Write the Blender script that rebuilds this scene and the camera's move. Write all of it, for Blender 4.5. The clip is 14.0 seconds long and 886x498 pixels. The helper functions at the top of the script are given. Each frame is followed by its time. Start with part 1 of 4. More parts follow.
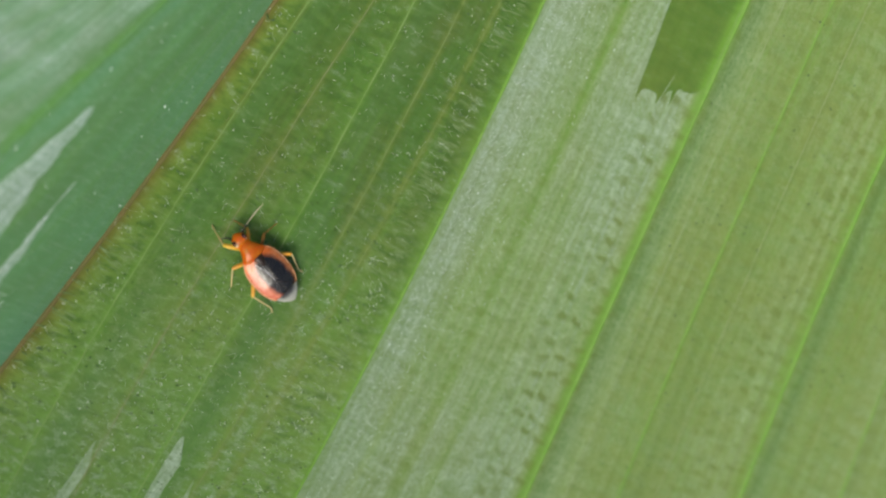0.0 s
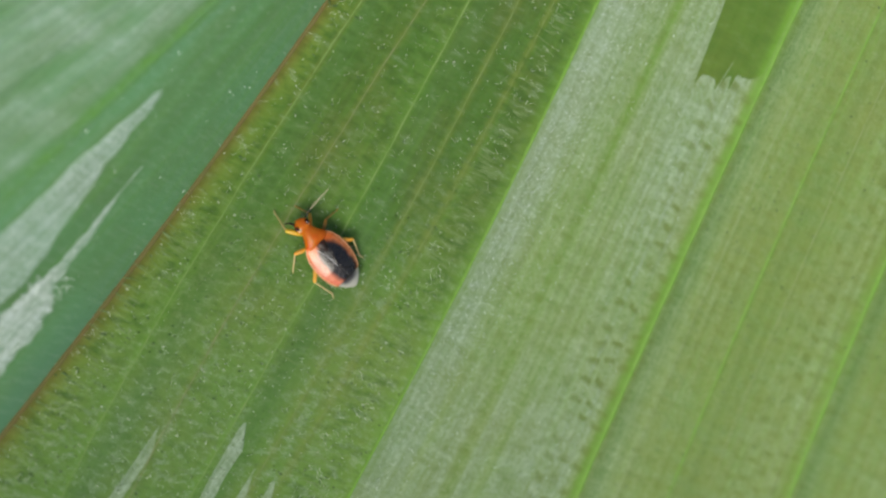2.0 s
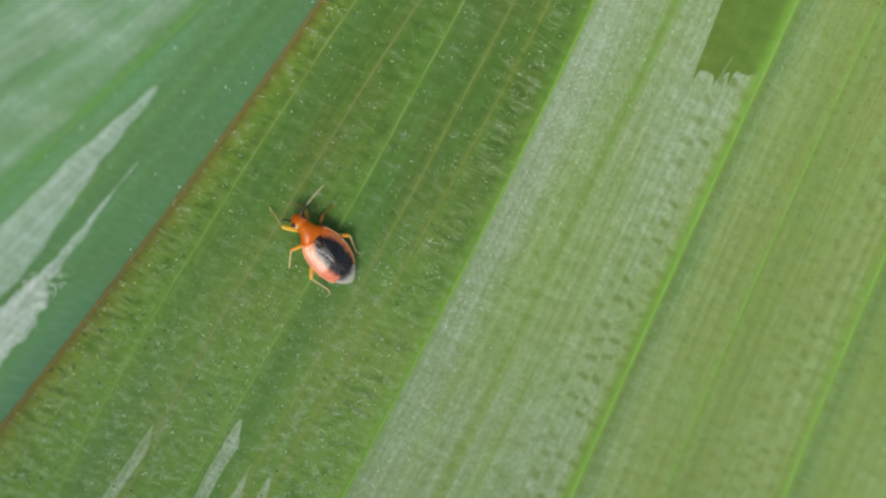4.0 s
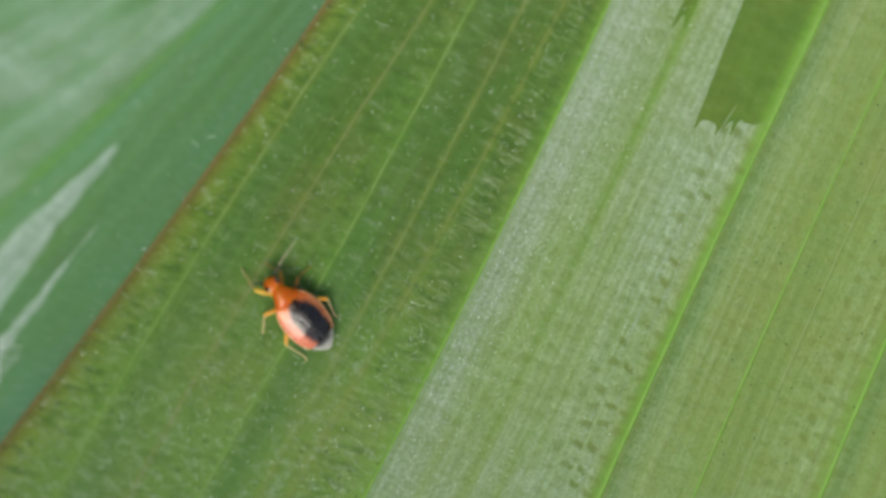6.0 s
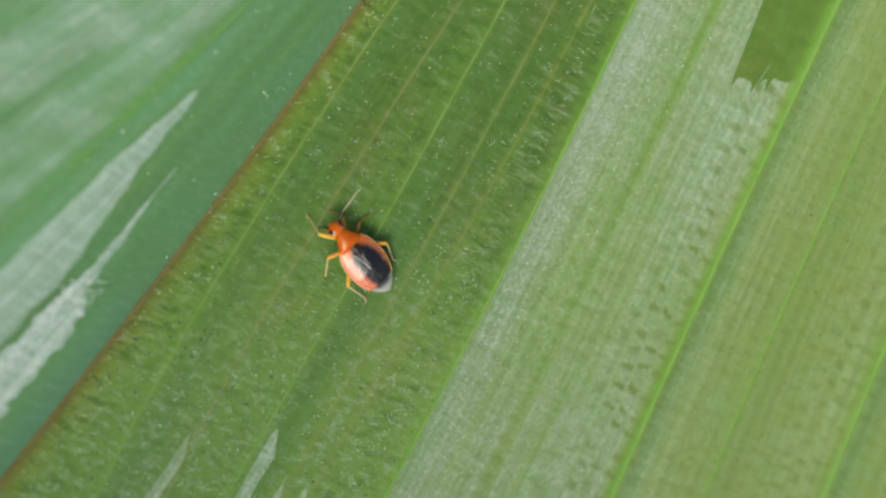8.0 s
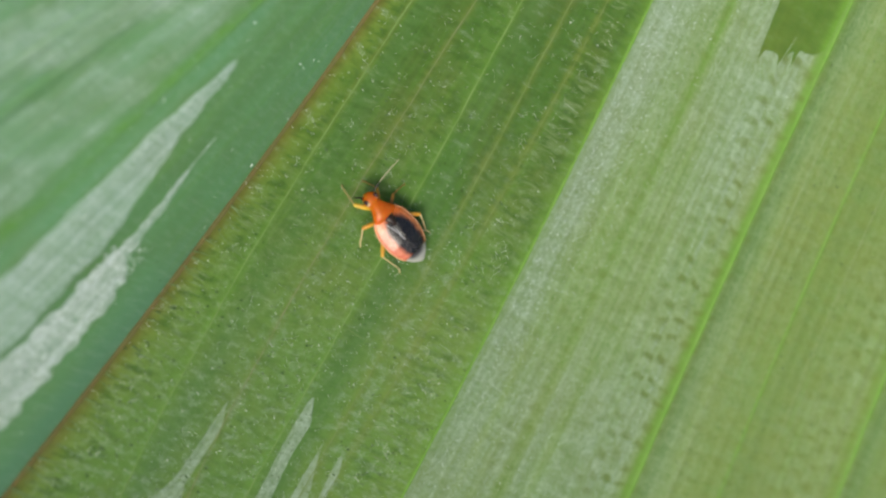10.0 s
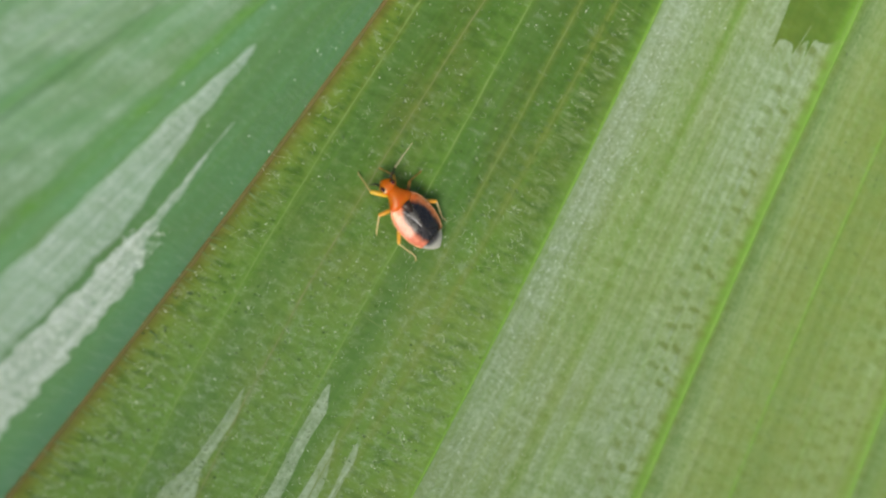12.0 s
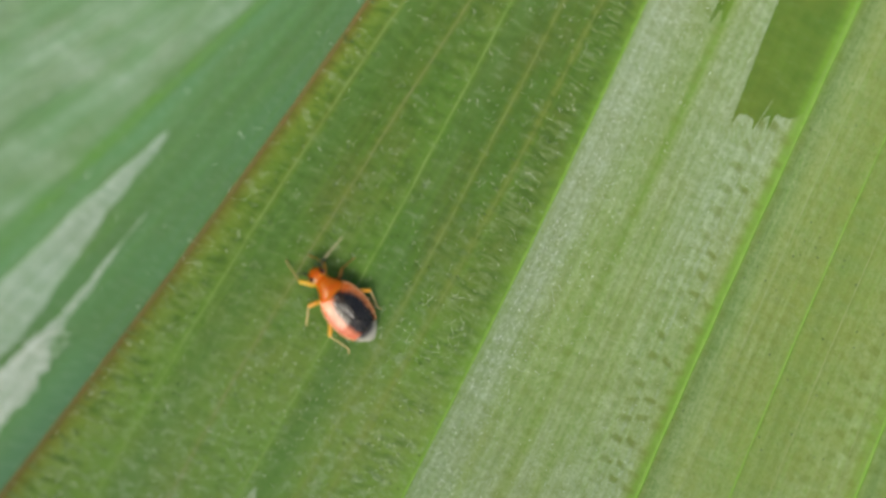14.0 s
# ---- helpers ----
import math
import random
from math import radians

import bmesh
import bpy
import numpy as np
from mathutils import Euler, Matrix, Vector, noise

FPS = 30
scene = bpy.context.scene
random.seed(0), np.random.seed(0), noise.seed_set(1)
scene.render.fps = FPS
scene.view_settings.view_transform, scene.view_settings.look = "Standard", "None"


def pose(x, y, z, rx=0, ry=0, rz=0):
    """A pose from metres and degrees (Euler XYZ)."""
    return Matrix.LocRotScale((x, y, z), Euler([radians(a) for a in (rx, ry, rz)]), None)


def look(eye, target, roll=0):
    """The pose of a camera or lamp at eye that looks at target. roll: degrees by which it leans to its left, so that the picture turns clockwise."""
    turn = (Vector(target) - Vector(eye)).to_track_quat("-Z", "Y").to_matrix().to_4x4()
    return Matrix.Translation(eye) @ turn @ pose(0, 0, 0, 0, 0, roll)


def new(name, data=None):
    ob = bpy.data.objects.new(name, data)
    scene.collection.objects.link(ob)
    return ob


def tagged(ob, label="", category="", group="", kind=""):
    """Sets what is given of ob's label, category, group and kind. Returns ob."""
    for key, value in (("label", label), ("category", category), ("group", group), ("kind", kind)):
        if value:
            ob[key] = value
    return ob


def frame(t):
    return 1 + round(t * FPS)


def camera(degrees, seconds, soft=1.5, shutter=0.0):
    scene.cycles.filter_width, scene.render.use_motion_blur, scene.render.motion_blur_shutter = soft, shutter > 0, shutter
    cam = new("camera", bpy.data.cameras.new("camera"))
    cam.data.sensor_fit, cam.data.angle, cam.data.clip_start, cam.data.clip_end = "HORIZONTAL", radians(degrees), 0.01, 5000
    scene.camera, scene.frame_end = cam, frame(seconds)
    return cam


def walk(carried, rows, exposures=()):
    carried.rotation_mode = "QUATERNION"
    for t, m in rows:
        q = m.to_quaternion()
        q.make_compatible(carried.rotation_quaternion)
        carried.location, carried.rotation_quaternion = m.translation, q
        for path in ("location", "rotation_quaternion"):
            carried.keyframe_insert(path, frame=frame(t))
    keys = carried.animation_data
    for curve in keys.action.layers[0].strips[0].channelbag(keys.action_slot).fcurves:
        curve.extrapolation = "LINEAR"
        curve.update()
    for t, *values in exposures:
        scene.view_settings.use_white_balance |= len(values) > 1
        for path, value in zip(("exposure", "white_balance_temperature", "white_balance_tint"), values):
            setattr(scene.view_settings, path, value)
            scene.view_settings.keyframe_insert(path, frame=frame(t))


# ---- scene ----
# A small orange plant bug rests on a long leaf; all plan numbers are in millimetres.
MM = 0.001
cam = camera(32, 14.0, soft=2.6)
cam.data.dof.use_dof = True
cam.data.dof.focus_distance = 0.0706
cam.data.dof.aperture_fstop = 28.0
PATH_MM = [
    (0.0, 6.267, 1.529, 71.053, -0.022, 1.516, 0.094),
    (0.2, 5.937, 1.432, 71.047, 0.056, 1.350, 0.123),
    (0.5, 4.484, 1.079, 71.036, 0.173, 1.100, 0.166),
    (0.7, 3.883, 1.161, 70.843, 0.172, 1.137, 0.113),
    (1.0, 3.588, 1.178, 70.766, 0.170, 1.192, 0.034),
    (1.2, 3.582, 0.933, 71.186, 0.224, 1.160, 0.031),
    (1.5, 3.646, 0.732, 71.393, 0.306, 1.113, 0.027),
    (1.8, 3.239, 0.415, 71.329, 0.326, 1.053, -0.008),
    (2.0, 2.824, 0.406, 71.208, 0.340, 1.013, -0.032),
    (2.5, 2.895, 0.320, 71.186, 0.350, 0.944, 0.029),
    (2.7, 3.037, 0.481, 71.135, 0.194, 0.950, 0.011),
    (4.8, 2.753, 1.118, 70.540, -0.135, 0.817, 0.114),
    (5.0, 2.765, 1.675, 69.576, -0.130, 0.746, 0.065),
    (5.2, 2.988, 2.275, 68.828, -0.121, 0.694, 0.052),
    (5.5, 3.797, 2.989, 67.796, -0.107, 0.617, 0.032),
    (5.8, 3.325, 3.626, 66.401, -0.063, 0.595, -0.045),
    (6.0, 3.053, 3.411, 66.259, -0.033, 0.581, -0.096),
    (6.3, 2.577, 2.273, 66.847, 0.204, 0.648, -0.026),
    (6.5, 2.120, 1.576, 67.733, 0.362, 0.692, 0.021),
    (6.8, 1.604, 0.624, 69.329, 0.506, 0.616, 0.063),
    (7.0, 1.627, 0.284, 70.164, 0.602, 0.566, 0.091),
    (7.2, 1.046, 0.262, 69.905, 0.662, 0.446, 0.078),
    (7.5, 0.088, -0.332, 70.428, 0.751, 0.266, 0.058),
    (7.8, 0.214, 0.176, 70.235, 0.845, 0.253, 0.022),
    (8.0, 0.293, -0.104, 70.311, 0.907, 0.245, -0.002),
    (8.5, 0.354, -0.164, 69.795, 0.853, 0.240, -0.075),
    (8.8, -0.225, -1.233, 70.627, 0.956, 0.143, -0.103),
    (9.0, -0.914, -1.711, 70.945, 1.025, 0.079, -0.122),
    (9.2, -1.415, -1.743, 71.230, 0.953, -0.044, -0.205),
    (11.3, -1.727, -2.946, 71.111, 1.860, 0.006, -0.160),
    (11.5, -1.929, -3.524, 71.455, 1.922, 0.075, -0.137),
    (12.0, -2.195, -3.493, 71.280, 2.072, 0.058, -0.171),
    (12.5, -2.055, -3.194, 71.130, 1.938, -0.002, -0.173),
    (12.8, -1.298, -2.690, 70.340, 1.999, 0.071, -0.169),
    (13.0, -0.706, -2.169, 69.517, 2.039, 0.120, -0.166),
    (13.2, -0.444, -1.960, 69.293, 2.051, 0.180, -0.214),
    (13.5, 0.103, -1.356, 68.280, 2.068, 0.269, -0.285),
    (13.8, 0.744, 0.242, 67.571, 2.057, 0.285, -0.275),
    (14.0, 0.901, 0.649, 66.782, 2.050, 0.296, -0.269),
]
walk(cam, [(t, pose(x * MM, y * MM, z * MM, rx, ry, rz)) for t, x, y, z, rx, ry, rz in PATH_MM],
     exposures=[(0.0, 0.06, 6900, 5), (2.5, 0.07, 6900, 5), (5.5, 0.04, 6900, 5), (7.5, 0.11, 6900, 5), (9.0, 0.15, 6900, 5),
                (12.5, 0.17, 7350, 5), (13.5, 0.12, 7500, 5), (14.0, 0.11, 7500, 5)])

# ---- sky and sun ----
SUN_AZIMUTH, SUN_HEIGHT = 195.0, 54.0
world = bpy.data.worlds.new("sky")
scene.world = world
world.use_nodes = True
wn = world.node_tree.nodes
sky = wn.new("ShaderNodeTexSky")
sky.sky_type, sky.sun_disc = "NISHITA", False
sky.sun_elevation, sky.sun_rotation = radians(SUN_HEIGHT), radians(SUN_AZIMUTH)
sky.dust_density = 3.0
wn["Background"].inputs["Strength"].default_value = 0.11
world.node_tree.links.new(sky.outputs[0], wn["Background"].inputs["Color"])
sun_way = Vector((math.sin(radians(SUN_AZIMUTH)) * math.cos(radians(SUN_HEIGHT)),
                  math.cos(radians(SUN_AZIMUTH)) * math.cos(radians(SUN_HEIGHT)), math.sin(radians(SUN_HEIGHT))))
lamp = bpy.data.lights.new("sun", "SUN")
lamp.energy, lamp.angle, lamp.color = 2.55, radians(34), (1.0, 0.97, 0.91)
new("sun", lamp).matrix_world = look(sun_way, (0, 0, 0))


# ---- materials ----
class Graph:
    """Shortcuts for building a node material."""

    def __init__(self, name):
        self.mat = bpy.data.materials.new(name)
        self.mat.use_nodes = True
        self.tree = self.mat.node_tree
        self.bsdf = self.tree.nodes["Principled BSDF"]

    def put(self, socket, value):
        if isinstance(value, bpy.types.NodeSocket):
            self.tree.links.new(value, socket)
        elif value is not None:
            socket.default_value = value

    def math(self, op, a, b=0.0, c=None, clamp=False):
        n = self.tree.nodes.new("ShaderNodeMath")
        n.operation, n.use_clamp = op, clamp
        self.put(n.inputs[0], a)
        self.put(n.inputs[1], b)
        self.put(n.inputs[2], c)
        return n.outputs[0]

    def ramp(self, x, lo, hi, out_lo=0.0, out_hi=1.0):
        n = self.tree.nodes.new("ShaderNodeMapRange")
        n.interpolation_type = "SMOOTHSTEP"
        for i, v in enumerate((x, lo, hi, out_lo, out_hi)):
            self.put(n.inputs[i], v)
        return n.outputs[0]

    def mix(self, f, a, b):
        n = self.tree.nodes.new("ShaderNodeMix")
        n.data_type = "RGBA"
        self.put(n.inputs[0], f)
        self.put(n.inputs[6], (*a, 1) if isinstance(a, tuple) else a)
        self.put(n.inputs[7], (*b, 1) if isinstance(b, tuple) else b)
        return n.outputs[2]

    def attr(self, name):
        n = self.tree.nodes.new("ShaderNodeAttribute")
        n.attribute_name = name
        return n.outputs["Fac"]

    def uv(self, sx, sy, ox=0.0):
        """The leaf's own coordinates in mm (across, along), scaled."""
        n = self.tree.nodes.new("ShaderNodeUVMap")
        n.uv_map = "leaf_mm"
        m = self.tree.nodes.new("ShaderNodeMapping")
        m.inputs["Scale"].default_value = (sx, sy, 1)
        m.inputs["Location"].default_value = (ox, ox * 0.37, 0)
        self.tree.links.new(n.outputs[0], m.inputs[0])
        return m.outputs[0]

    def local(self, scale=1000.0):
        n = self.tree.nodes.new("ShaderNodeTexCoord")
        m = self.tree.nodes.new("ShaderNodeMapping")
        m.inputs["Scale"].default_value = (scale, scale, scale)
        self.tree.links.new(n.outputs["Object"], m.inputs[0])
        return m.outputs[0]

    def noise(self, at, scale=1.0, detail=2.0, rough=0.5):
        n = self.tree.nodes.new("ShaderNodeTexNoise")
        self.put(n.inputs["Vector"], at)
        n.inputs["Scale"].default_value = scale
        n.inputs["Detail"].default_value = detail
        n.inputs["Roughness"].default_value = rough
        return n.outputs["Fac"]

    def chance(self, a, b=0.0):
        """A random number for each pair of whole numbers."""
        c = self.tree.nodes.new("ShaderNodeCombineXYZ")
        self.put(c.inputs[0], a)
        self.put(c.inputs[1], b)
        n = self.tree.nodes.new("ShaderNodeTexWhiteNoise")
        n.noise_dimensions = "2D"
        self.tree.links.new(c.outputs[0], n.inputs["Vector"])
        return n.outputs["Value"]

    def cells(self, at, scale=1.0):
        n = self.tree.nodes.new("ShaderNodeTexVoronoi")
        self.put(n.inputs["Vector"], at)
        n.inputs["Scale"].default_value = scale
        return n.outputs["Distance"]

    def bump(self, height, mm, strength=1.0):
        n = self.tree.nodes.new("ShaderNodeBump")
        n.inputs["Distance"].default_value = mm * MM
        n.inputs["Strength"].default_value = strength
        self.put(n.inputs["Height"], height)
        self.put(self.bsdf.inputs["Normal"], n.outputs[0])

    def done(self, color, rough=0.5, **more):
        self.put(self.bsdf.inputs["Base Color"], (*color, 1) if isinstance(color, tuple) else color)
        self.put(self.bsdf.inputs["Roughness"], rough)
        for key, value in more.items():
            self.put(self.bsdf.inputs[key.replace("_", " ")], value)
        return self.mat


def letting_light_through(mat, color, share):
    """Thin shell: part of the light passes and comes out tinted on the far side."""
    nodes, links = mat.node_tree.nodes, mat.node_tree.links
    glow = nodes.new("ShaderNodeBsdfTranslucent")
    glow.inputs["Color"].default_value = (*color, 1)
    both = nodes.new("ShaderNodeMixShader")
    both.inputs[0].default_value = share
    links.new(nodes["Principled BSDF"].outputs[0], both.inputs[1])
    links.new(glow.outputs[0], both.inputs[2])
    links.new(both.outputs[0], nodes["Material Output"].inputs["Surface"])


RUST = (0.138, 0.114, 0.030)


def leaf_surface(name, deep, fresh, lime, wax, olive, brown, fray=0.13, thin_tint=(0.98, 1.0, 0.72), cool=(0.078, 0.168, 0.044)):
    """Living leaf: green tissue in long strips, lime flanks of the veins, grey wax bloom in patches, crosswise veinlets."""
    g = Graph(name)
    strips = g.noise(g.uv(0.9, 0.03), 1.0, 3.0, 0.6)
    blotch = g.noise(g.uv(0.35, 0.22, 7.0), 1.0, 3.0, 0.6)
    fine = g.noise(g.uv(3.0, 2.2, 3.0), 2.0, 4.0, 0.65)
    grain = g.noise(g.uv(1.0, 1.0, 1.0), 14.0, 3.0, 0.7)
    cross = g.noise(g.uv(0.9, 2.3, 5.0), 1.0, 3.0, 0.55)
    ribs = g.noise(g.uv(3.8, 0.07, 9.0), 1.0, 2.0, 0.5)
    dash = g.noise(g.uv(0.62, 2.3, 13.0), 1.0, 2.0, 0.5)
    # pale also carries the main leaf's painted light gradient along Y
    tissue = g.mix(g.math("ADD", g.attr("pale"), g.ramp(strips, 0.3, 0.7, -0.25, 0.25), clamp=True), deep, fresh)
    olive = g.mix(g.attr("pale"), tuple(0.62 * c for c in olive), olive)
    tissue = g.mix(g.ramp(blotch, 0.35, 0.75, 0.0, 0.75), tissue, olive)
    tissue = g.mix(g.ramp(fine, 0.4, 0.75, 0.0, 0.4), tissue, olive)
    stain = g.noise(g.uv(0.55, 1.1, 17.0), 1.0, 4.0, 0.65)
    tissue = g.mix(g.math("MULTIPLY", g.attr("warm"), g.ramp(stain, 0.3, 0.65, 0.35, 1.0)), tissue, brown)
    tissue = g.mix(g.ramp(stain, 0.56, 0.75, 0.0, 0.35), tissue, fresh)
    tissue = g.mix(g.math("MULTIPLY", g.attr("cool"), g.ramp(strips, 0.25, 0.6, 0.5, 0.95)), tissue, cool)
    tissue = g.mix(g.math("MULTIPLY", g.attr("fuzz"), g.ramp(cross, 0.52, 0.36, 0.0, 0.95)), tissue, tuple(0.7 * c for c in deep))
    tissue = g.mix(g.ramp(ribs, 0.52, 0.66, 0.0, g.attr("streaks")), tissue, lime)
    tissue = g.mix(g.math("MULTIPLY", g.attr("lime"), g.ramp(cross, 0.2, 0.7, 0.55, 1.0)), tissue, lime)
    tissue = g.mix(g.math("MULTIPLY", g.attr("rust"), g.ramp(fine, 0.3, 0.6, 0.75, 1.0)), tissue, RUST)
    # wax: broad film with ragged ends and worn spots, and thin crosswise dashes of it
    ragged = g.math("ADD", g.attr("bloom"), g.math("MULTIPLY", g.math("SUBTRACT", g.noise(g.uv(4.2, 0.5, 2.0), 1.0, 4.0, 0.7), 0.5), 0.9))
    film = g.math("MULTIPLY", g.ramp(ragged, 0.5 - fray, 0.5 + fray), g.attr("thick"))
    worn = g.math("MULTIPLY", g.math("MULTIPLY", g.ramp(fine, 0.25, 0.65, 0.5, 1.12), g.ramp(grain, 0.3, 0.7, 0.68, 1.22)), g.ramp(stain, 0.3, 0.6, 1.05, 0.75))
    sep = g.tree.nodes.new("ShaderNodeSeparateXYZ")
    g.tree.links.new(g.uv(1.0, 1.0), sep.inputs[0])
    wander = g.math("MULTIPLY", g.noise(g.uv(0.5, 0.09, 21.0), 1.0, 2.0), 1.6)
    comb = g.math("SINE", g.math("MULTIPLY", g.math("ADD", g.math("DIVIDE", sep.outputs[0], 0.74), g.math("ADD", wander, g.math("MULTIPLY", fine, 0.5))), 6.2832))
    line = g.math("MULTIPLY", g.ramp(comb, 0.3, 1.0), g.ramp(g.noise(g.uv(0.8, 0.5, 31.0), 1.0, 3.0), 0.35, 0.6, 0.25, 1.0))
    # ladder: small hollows in rows between the long lines, each row shifted by chance
    lane = g.math("ADD", g.math("ADD", g.math("DIVIDE", sep.outputs[0], 0.74), wander), 0.25)
    rung = g.math("ADD", g.math("DIVIDE", sep.outputs[1], 1.02), g.math("ADD", g.math("MULTIPLY", g.chance(g.math("FLOOR", lane)), 0.7), g.math("MULTIPLY", g.noise(g.uv(0.45, 0.45, 61.0), 1.0, 2.0), 1.6)))
    hollow = g.math("MULTIPLY", g.ramp(g.math("ABSOLUTE", g.math("SUBTRACT", g.math("FRACT", lane), 0.5)), 0.50, 0.22), g.ramp(g.math("ABSOLUTE", g.math("SUBTRACT", g.math("FRACT", rung), 0.5)), 0.28, 0.07))
    picked = g.ramp(g.chance(g.math("FLOOR", lane), g.math("FLOOR", rung)), 0.0, 0.5, 0.35, 1.0)
    pits = g.math("MULTIPLY", g.math("MULTIPLY", hollow, picked), g.math("MULTIPLY", g.attr("ladder"), g.ramp(dash, 0.3, 0.5, 0.6, 1.1)))
    film = g.math("MULTIPLY", g.math("MULTIPLY", film, worn), g.math("ADD", g.math("MULTIPLY", line, 0.28), g.ramp(ribs, 0.3, 0.65, 0.66, 0.96)))
    film = g.math("MULTIPLY", film, g.math("MULTIPLY", g.math("SUBTRACT", 1.0, g.math("MULTIPLY", pits, 0.62)), g.ramp(dash, 0.35, 0.65, 1.06, 0.84)))
    tissue = g.mix(g.math("MULTIPLY", pits, 0.55), tissue, tuple(0.62 * c for c in brown))
    dashes = g.math("MULTIPLY", g.ramp(cross, 0.54, 0.72), g.attr("fuzz"))
    dashes = g.math("MULTIPLY", dashes, g.ramp(grain, 0.42, 0.62, 0.2, 1.0))
    haze = g.math("MULTIPLY", g.ramp(g.noise(g.uv(1.9, 2.6, 41.0), 1.0, 5.0, 0.7), 0.44, 0.72, 0.12, 1.0), g.ramp(grain, 0.35, 0.65, 0.11, 0.40))
    coat = g.math("MAXIMUM", film, g.math("MAXIMUM", dashes, g.math("MULTIPLY", haze, g.attr("haze"))), clamp=True)
    # small dark dots scattered at random over the tissue
    dark_dots = g.math("MULTIPLY", g.ramp(g.cells(g.uv(1.0, 1.0, 3.0), 2.1), 0.07, 0.15, 1.0, 0.0), g.ramp(g.noise(g.uv(0.9, 0.9, 51.0), 1.0, 2.0), 0.45, 0.6))
    tissue = g.mix(g.math("MULTIPLY", dark_dots, g.attr("haze")), tissue, tuple(0.35 * c for c in deep))
    color = g.mix(coat, tissue, g.mix(g.ramp(g.attr("thick"), 0.6, 0.95), tuple(a * b for a, b in zip(wax, thin_tint)), wax))
    color = g.mix(g.ramp(grain, 0.3, 0.7, 0.0, 0.12), color, olive)
    grain_relief = g.math("SUBTRACT", grain, g.math("MULTIPLY", pits, 0.3))
    height = g.math("ADD", g.math("MULTIPLY", cross, g.math("ADD", g.math("MULTIPLY", g.attr("fuzz"), 1.6), 0.15)),
                    g.math("ADD", g.math("MULTIPLY", fine, 0.55), g.math("MULTIPLY", grain_relief, g.math("ADD", 0.4, g.math("MULTIPLY", coat, 0.8)))))
    g.bump(height, 0.05, 0.7)
    return g.done(color, g.ramp(coat, 0.0, 1.0, 0.5, 0.42), Specular_IOR_Level=g.ramp(coat, 0.0, 0.8, 0.10, 0.45))


def plain(name, color, rough=0.4, other=None, scale=6.0, bump_mm=0.01, **more):
    """A small part's surface: two tones in grains with fine relief."""
    g = Graph(name)
    at = g.local()
    n = g.noise(at, scale, 4.0, 0.6)
    g.bump(n, bump_mm, 0.6)
    return g.done(g.mix(g.ramp(n, 0.3, 0.7), color, other or tuple(0.7 * c for c in color)), rough, **more)


def wing_surface(name):
    """Forewing: salmon leather with a black blotch over the back that greys out in fine veins."""
    g = Graph(name)
    at = g.local()
    s = g.tree.nodes.new("ShaderNodeSeparateXYZ")
    g.tree.links.new(at, s.inputs[0])
    wob = g.math("MULTIPLY", g.math("SUBTRACT", g.noise(at, 3.0, 3.0), 0.5), 0.5)
    dx = g.math("DIVIDE", g.math("ADD", s.outputs[0], 0.24), 1.24)
    dy = g.math("DIVIDE", g.math("ADD", s.outputs[1], 0.03), 0.70)
    d = g.math("ADD", g.math("ADD", g.math("POWER", g.math("ABSOLUTE", dx), 2.6), g.math("POWER", g.math("ABSOLUTE", dy), 2.4)), wob)
    # rim goes right to left; the left side's sheen is put into skin colour
    rim = g.ramp(s.outputs[1], -0.3, 0.5)
    skin = g.mix(rim, (0.52, 0.14, 0.036), (0.56, 0.13, 0.070))
    skin = g.mix(g.ramp(g.noise(at, 7.0, 3.0), 0.35, 0.7, 0.0, 0.35), skin, (0.70, 0.30, 0.15))
    skin = g.mix(g.ramp(s.outputs[0], 0.95, 0.3), (0.62, 0.13, 0.012), skin)
    d = g.math("ADD", d, g.ramp(s.outputs[1], 0.0, 0.7, 0.0, 0.30))
    color = g.mix(g.ramp(d, 0.50, 1.25), (0.008, 0.006, 0.006), skin)
    creases = g.noise(at, 2.6, 4.0, 0.6)
    g.bump(g.math("ADD", g.noise(at, 16.0, 3.0), g.math("MULTIPLY", creases, 4.0)), 0.014, 0.5)
    return g.done(color, 0.45, Specular_IOR_Level=0.1, Coat_Weight=1.0, Coat_Roughness=g.ramp(creases, 0.35, 0.65, 0.20, 0.38), Coat_IOR=1.58)


def membrane_surface(name):
    """Wing tip: smoky at its base, clear and whitish at its end."""
    g = Graph(name)
    at = g.local()
    s = g.tree.nodes.new("ShaderNodeSeparateXYZ")
    g.tree.links.new(at, s.inputs[0])
    wob = g.math("MULTIPLY", g.math("SUBTRACT", g.noise(at, 4.0, 3.0), 0.5), 0.3)
    dx = g.math("DIVIDE", g.math("ADD", s.outputs[0], 0.45), 0.96)
    dy = g.math("DIVIDE", g.math("SUBTRACT", s.outputs[1], 0.08), 0.66)
    d = g.math("ADD", g.math("ADD", g.math("POWER", g.math("ABSOLUTE", dx), 2.6), g.math("POWER", g.math("ABSOLUTE", dy), 2.4)), wob)
    color = g.mix(g.ramp(d, 0.55, 1.25), (0.02, 0.015, 0.015), (0.33, 0.33, 0.29))
    g.bump(g.noise(at, 12.0, 3.0), 0.012, 0.5)
    return g.done(color, 0.3, Specular_IOR_Level=0.6, Coat_Weight=0.8, Coat_Roughness=0.25)


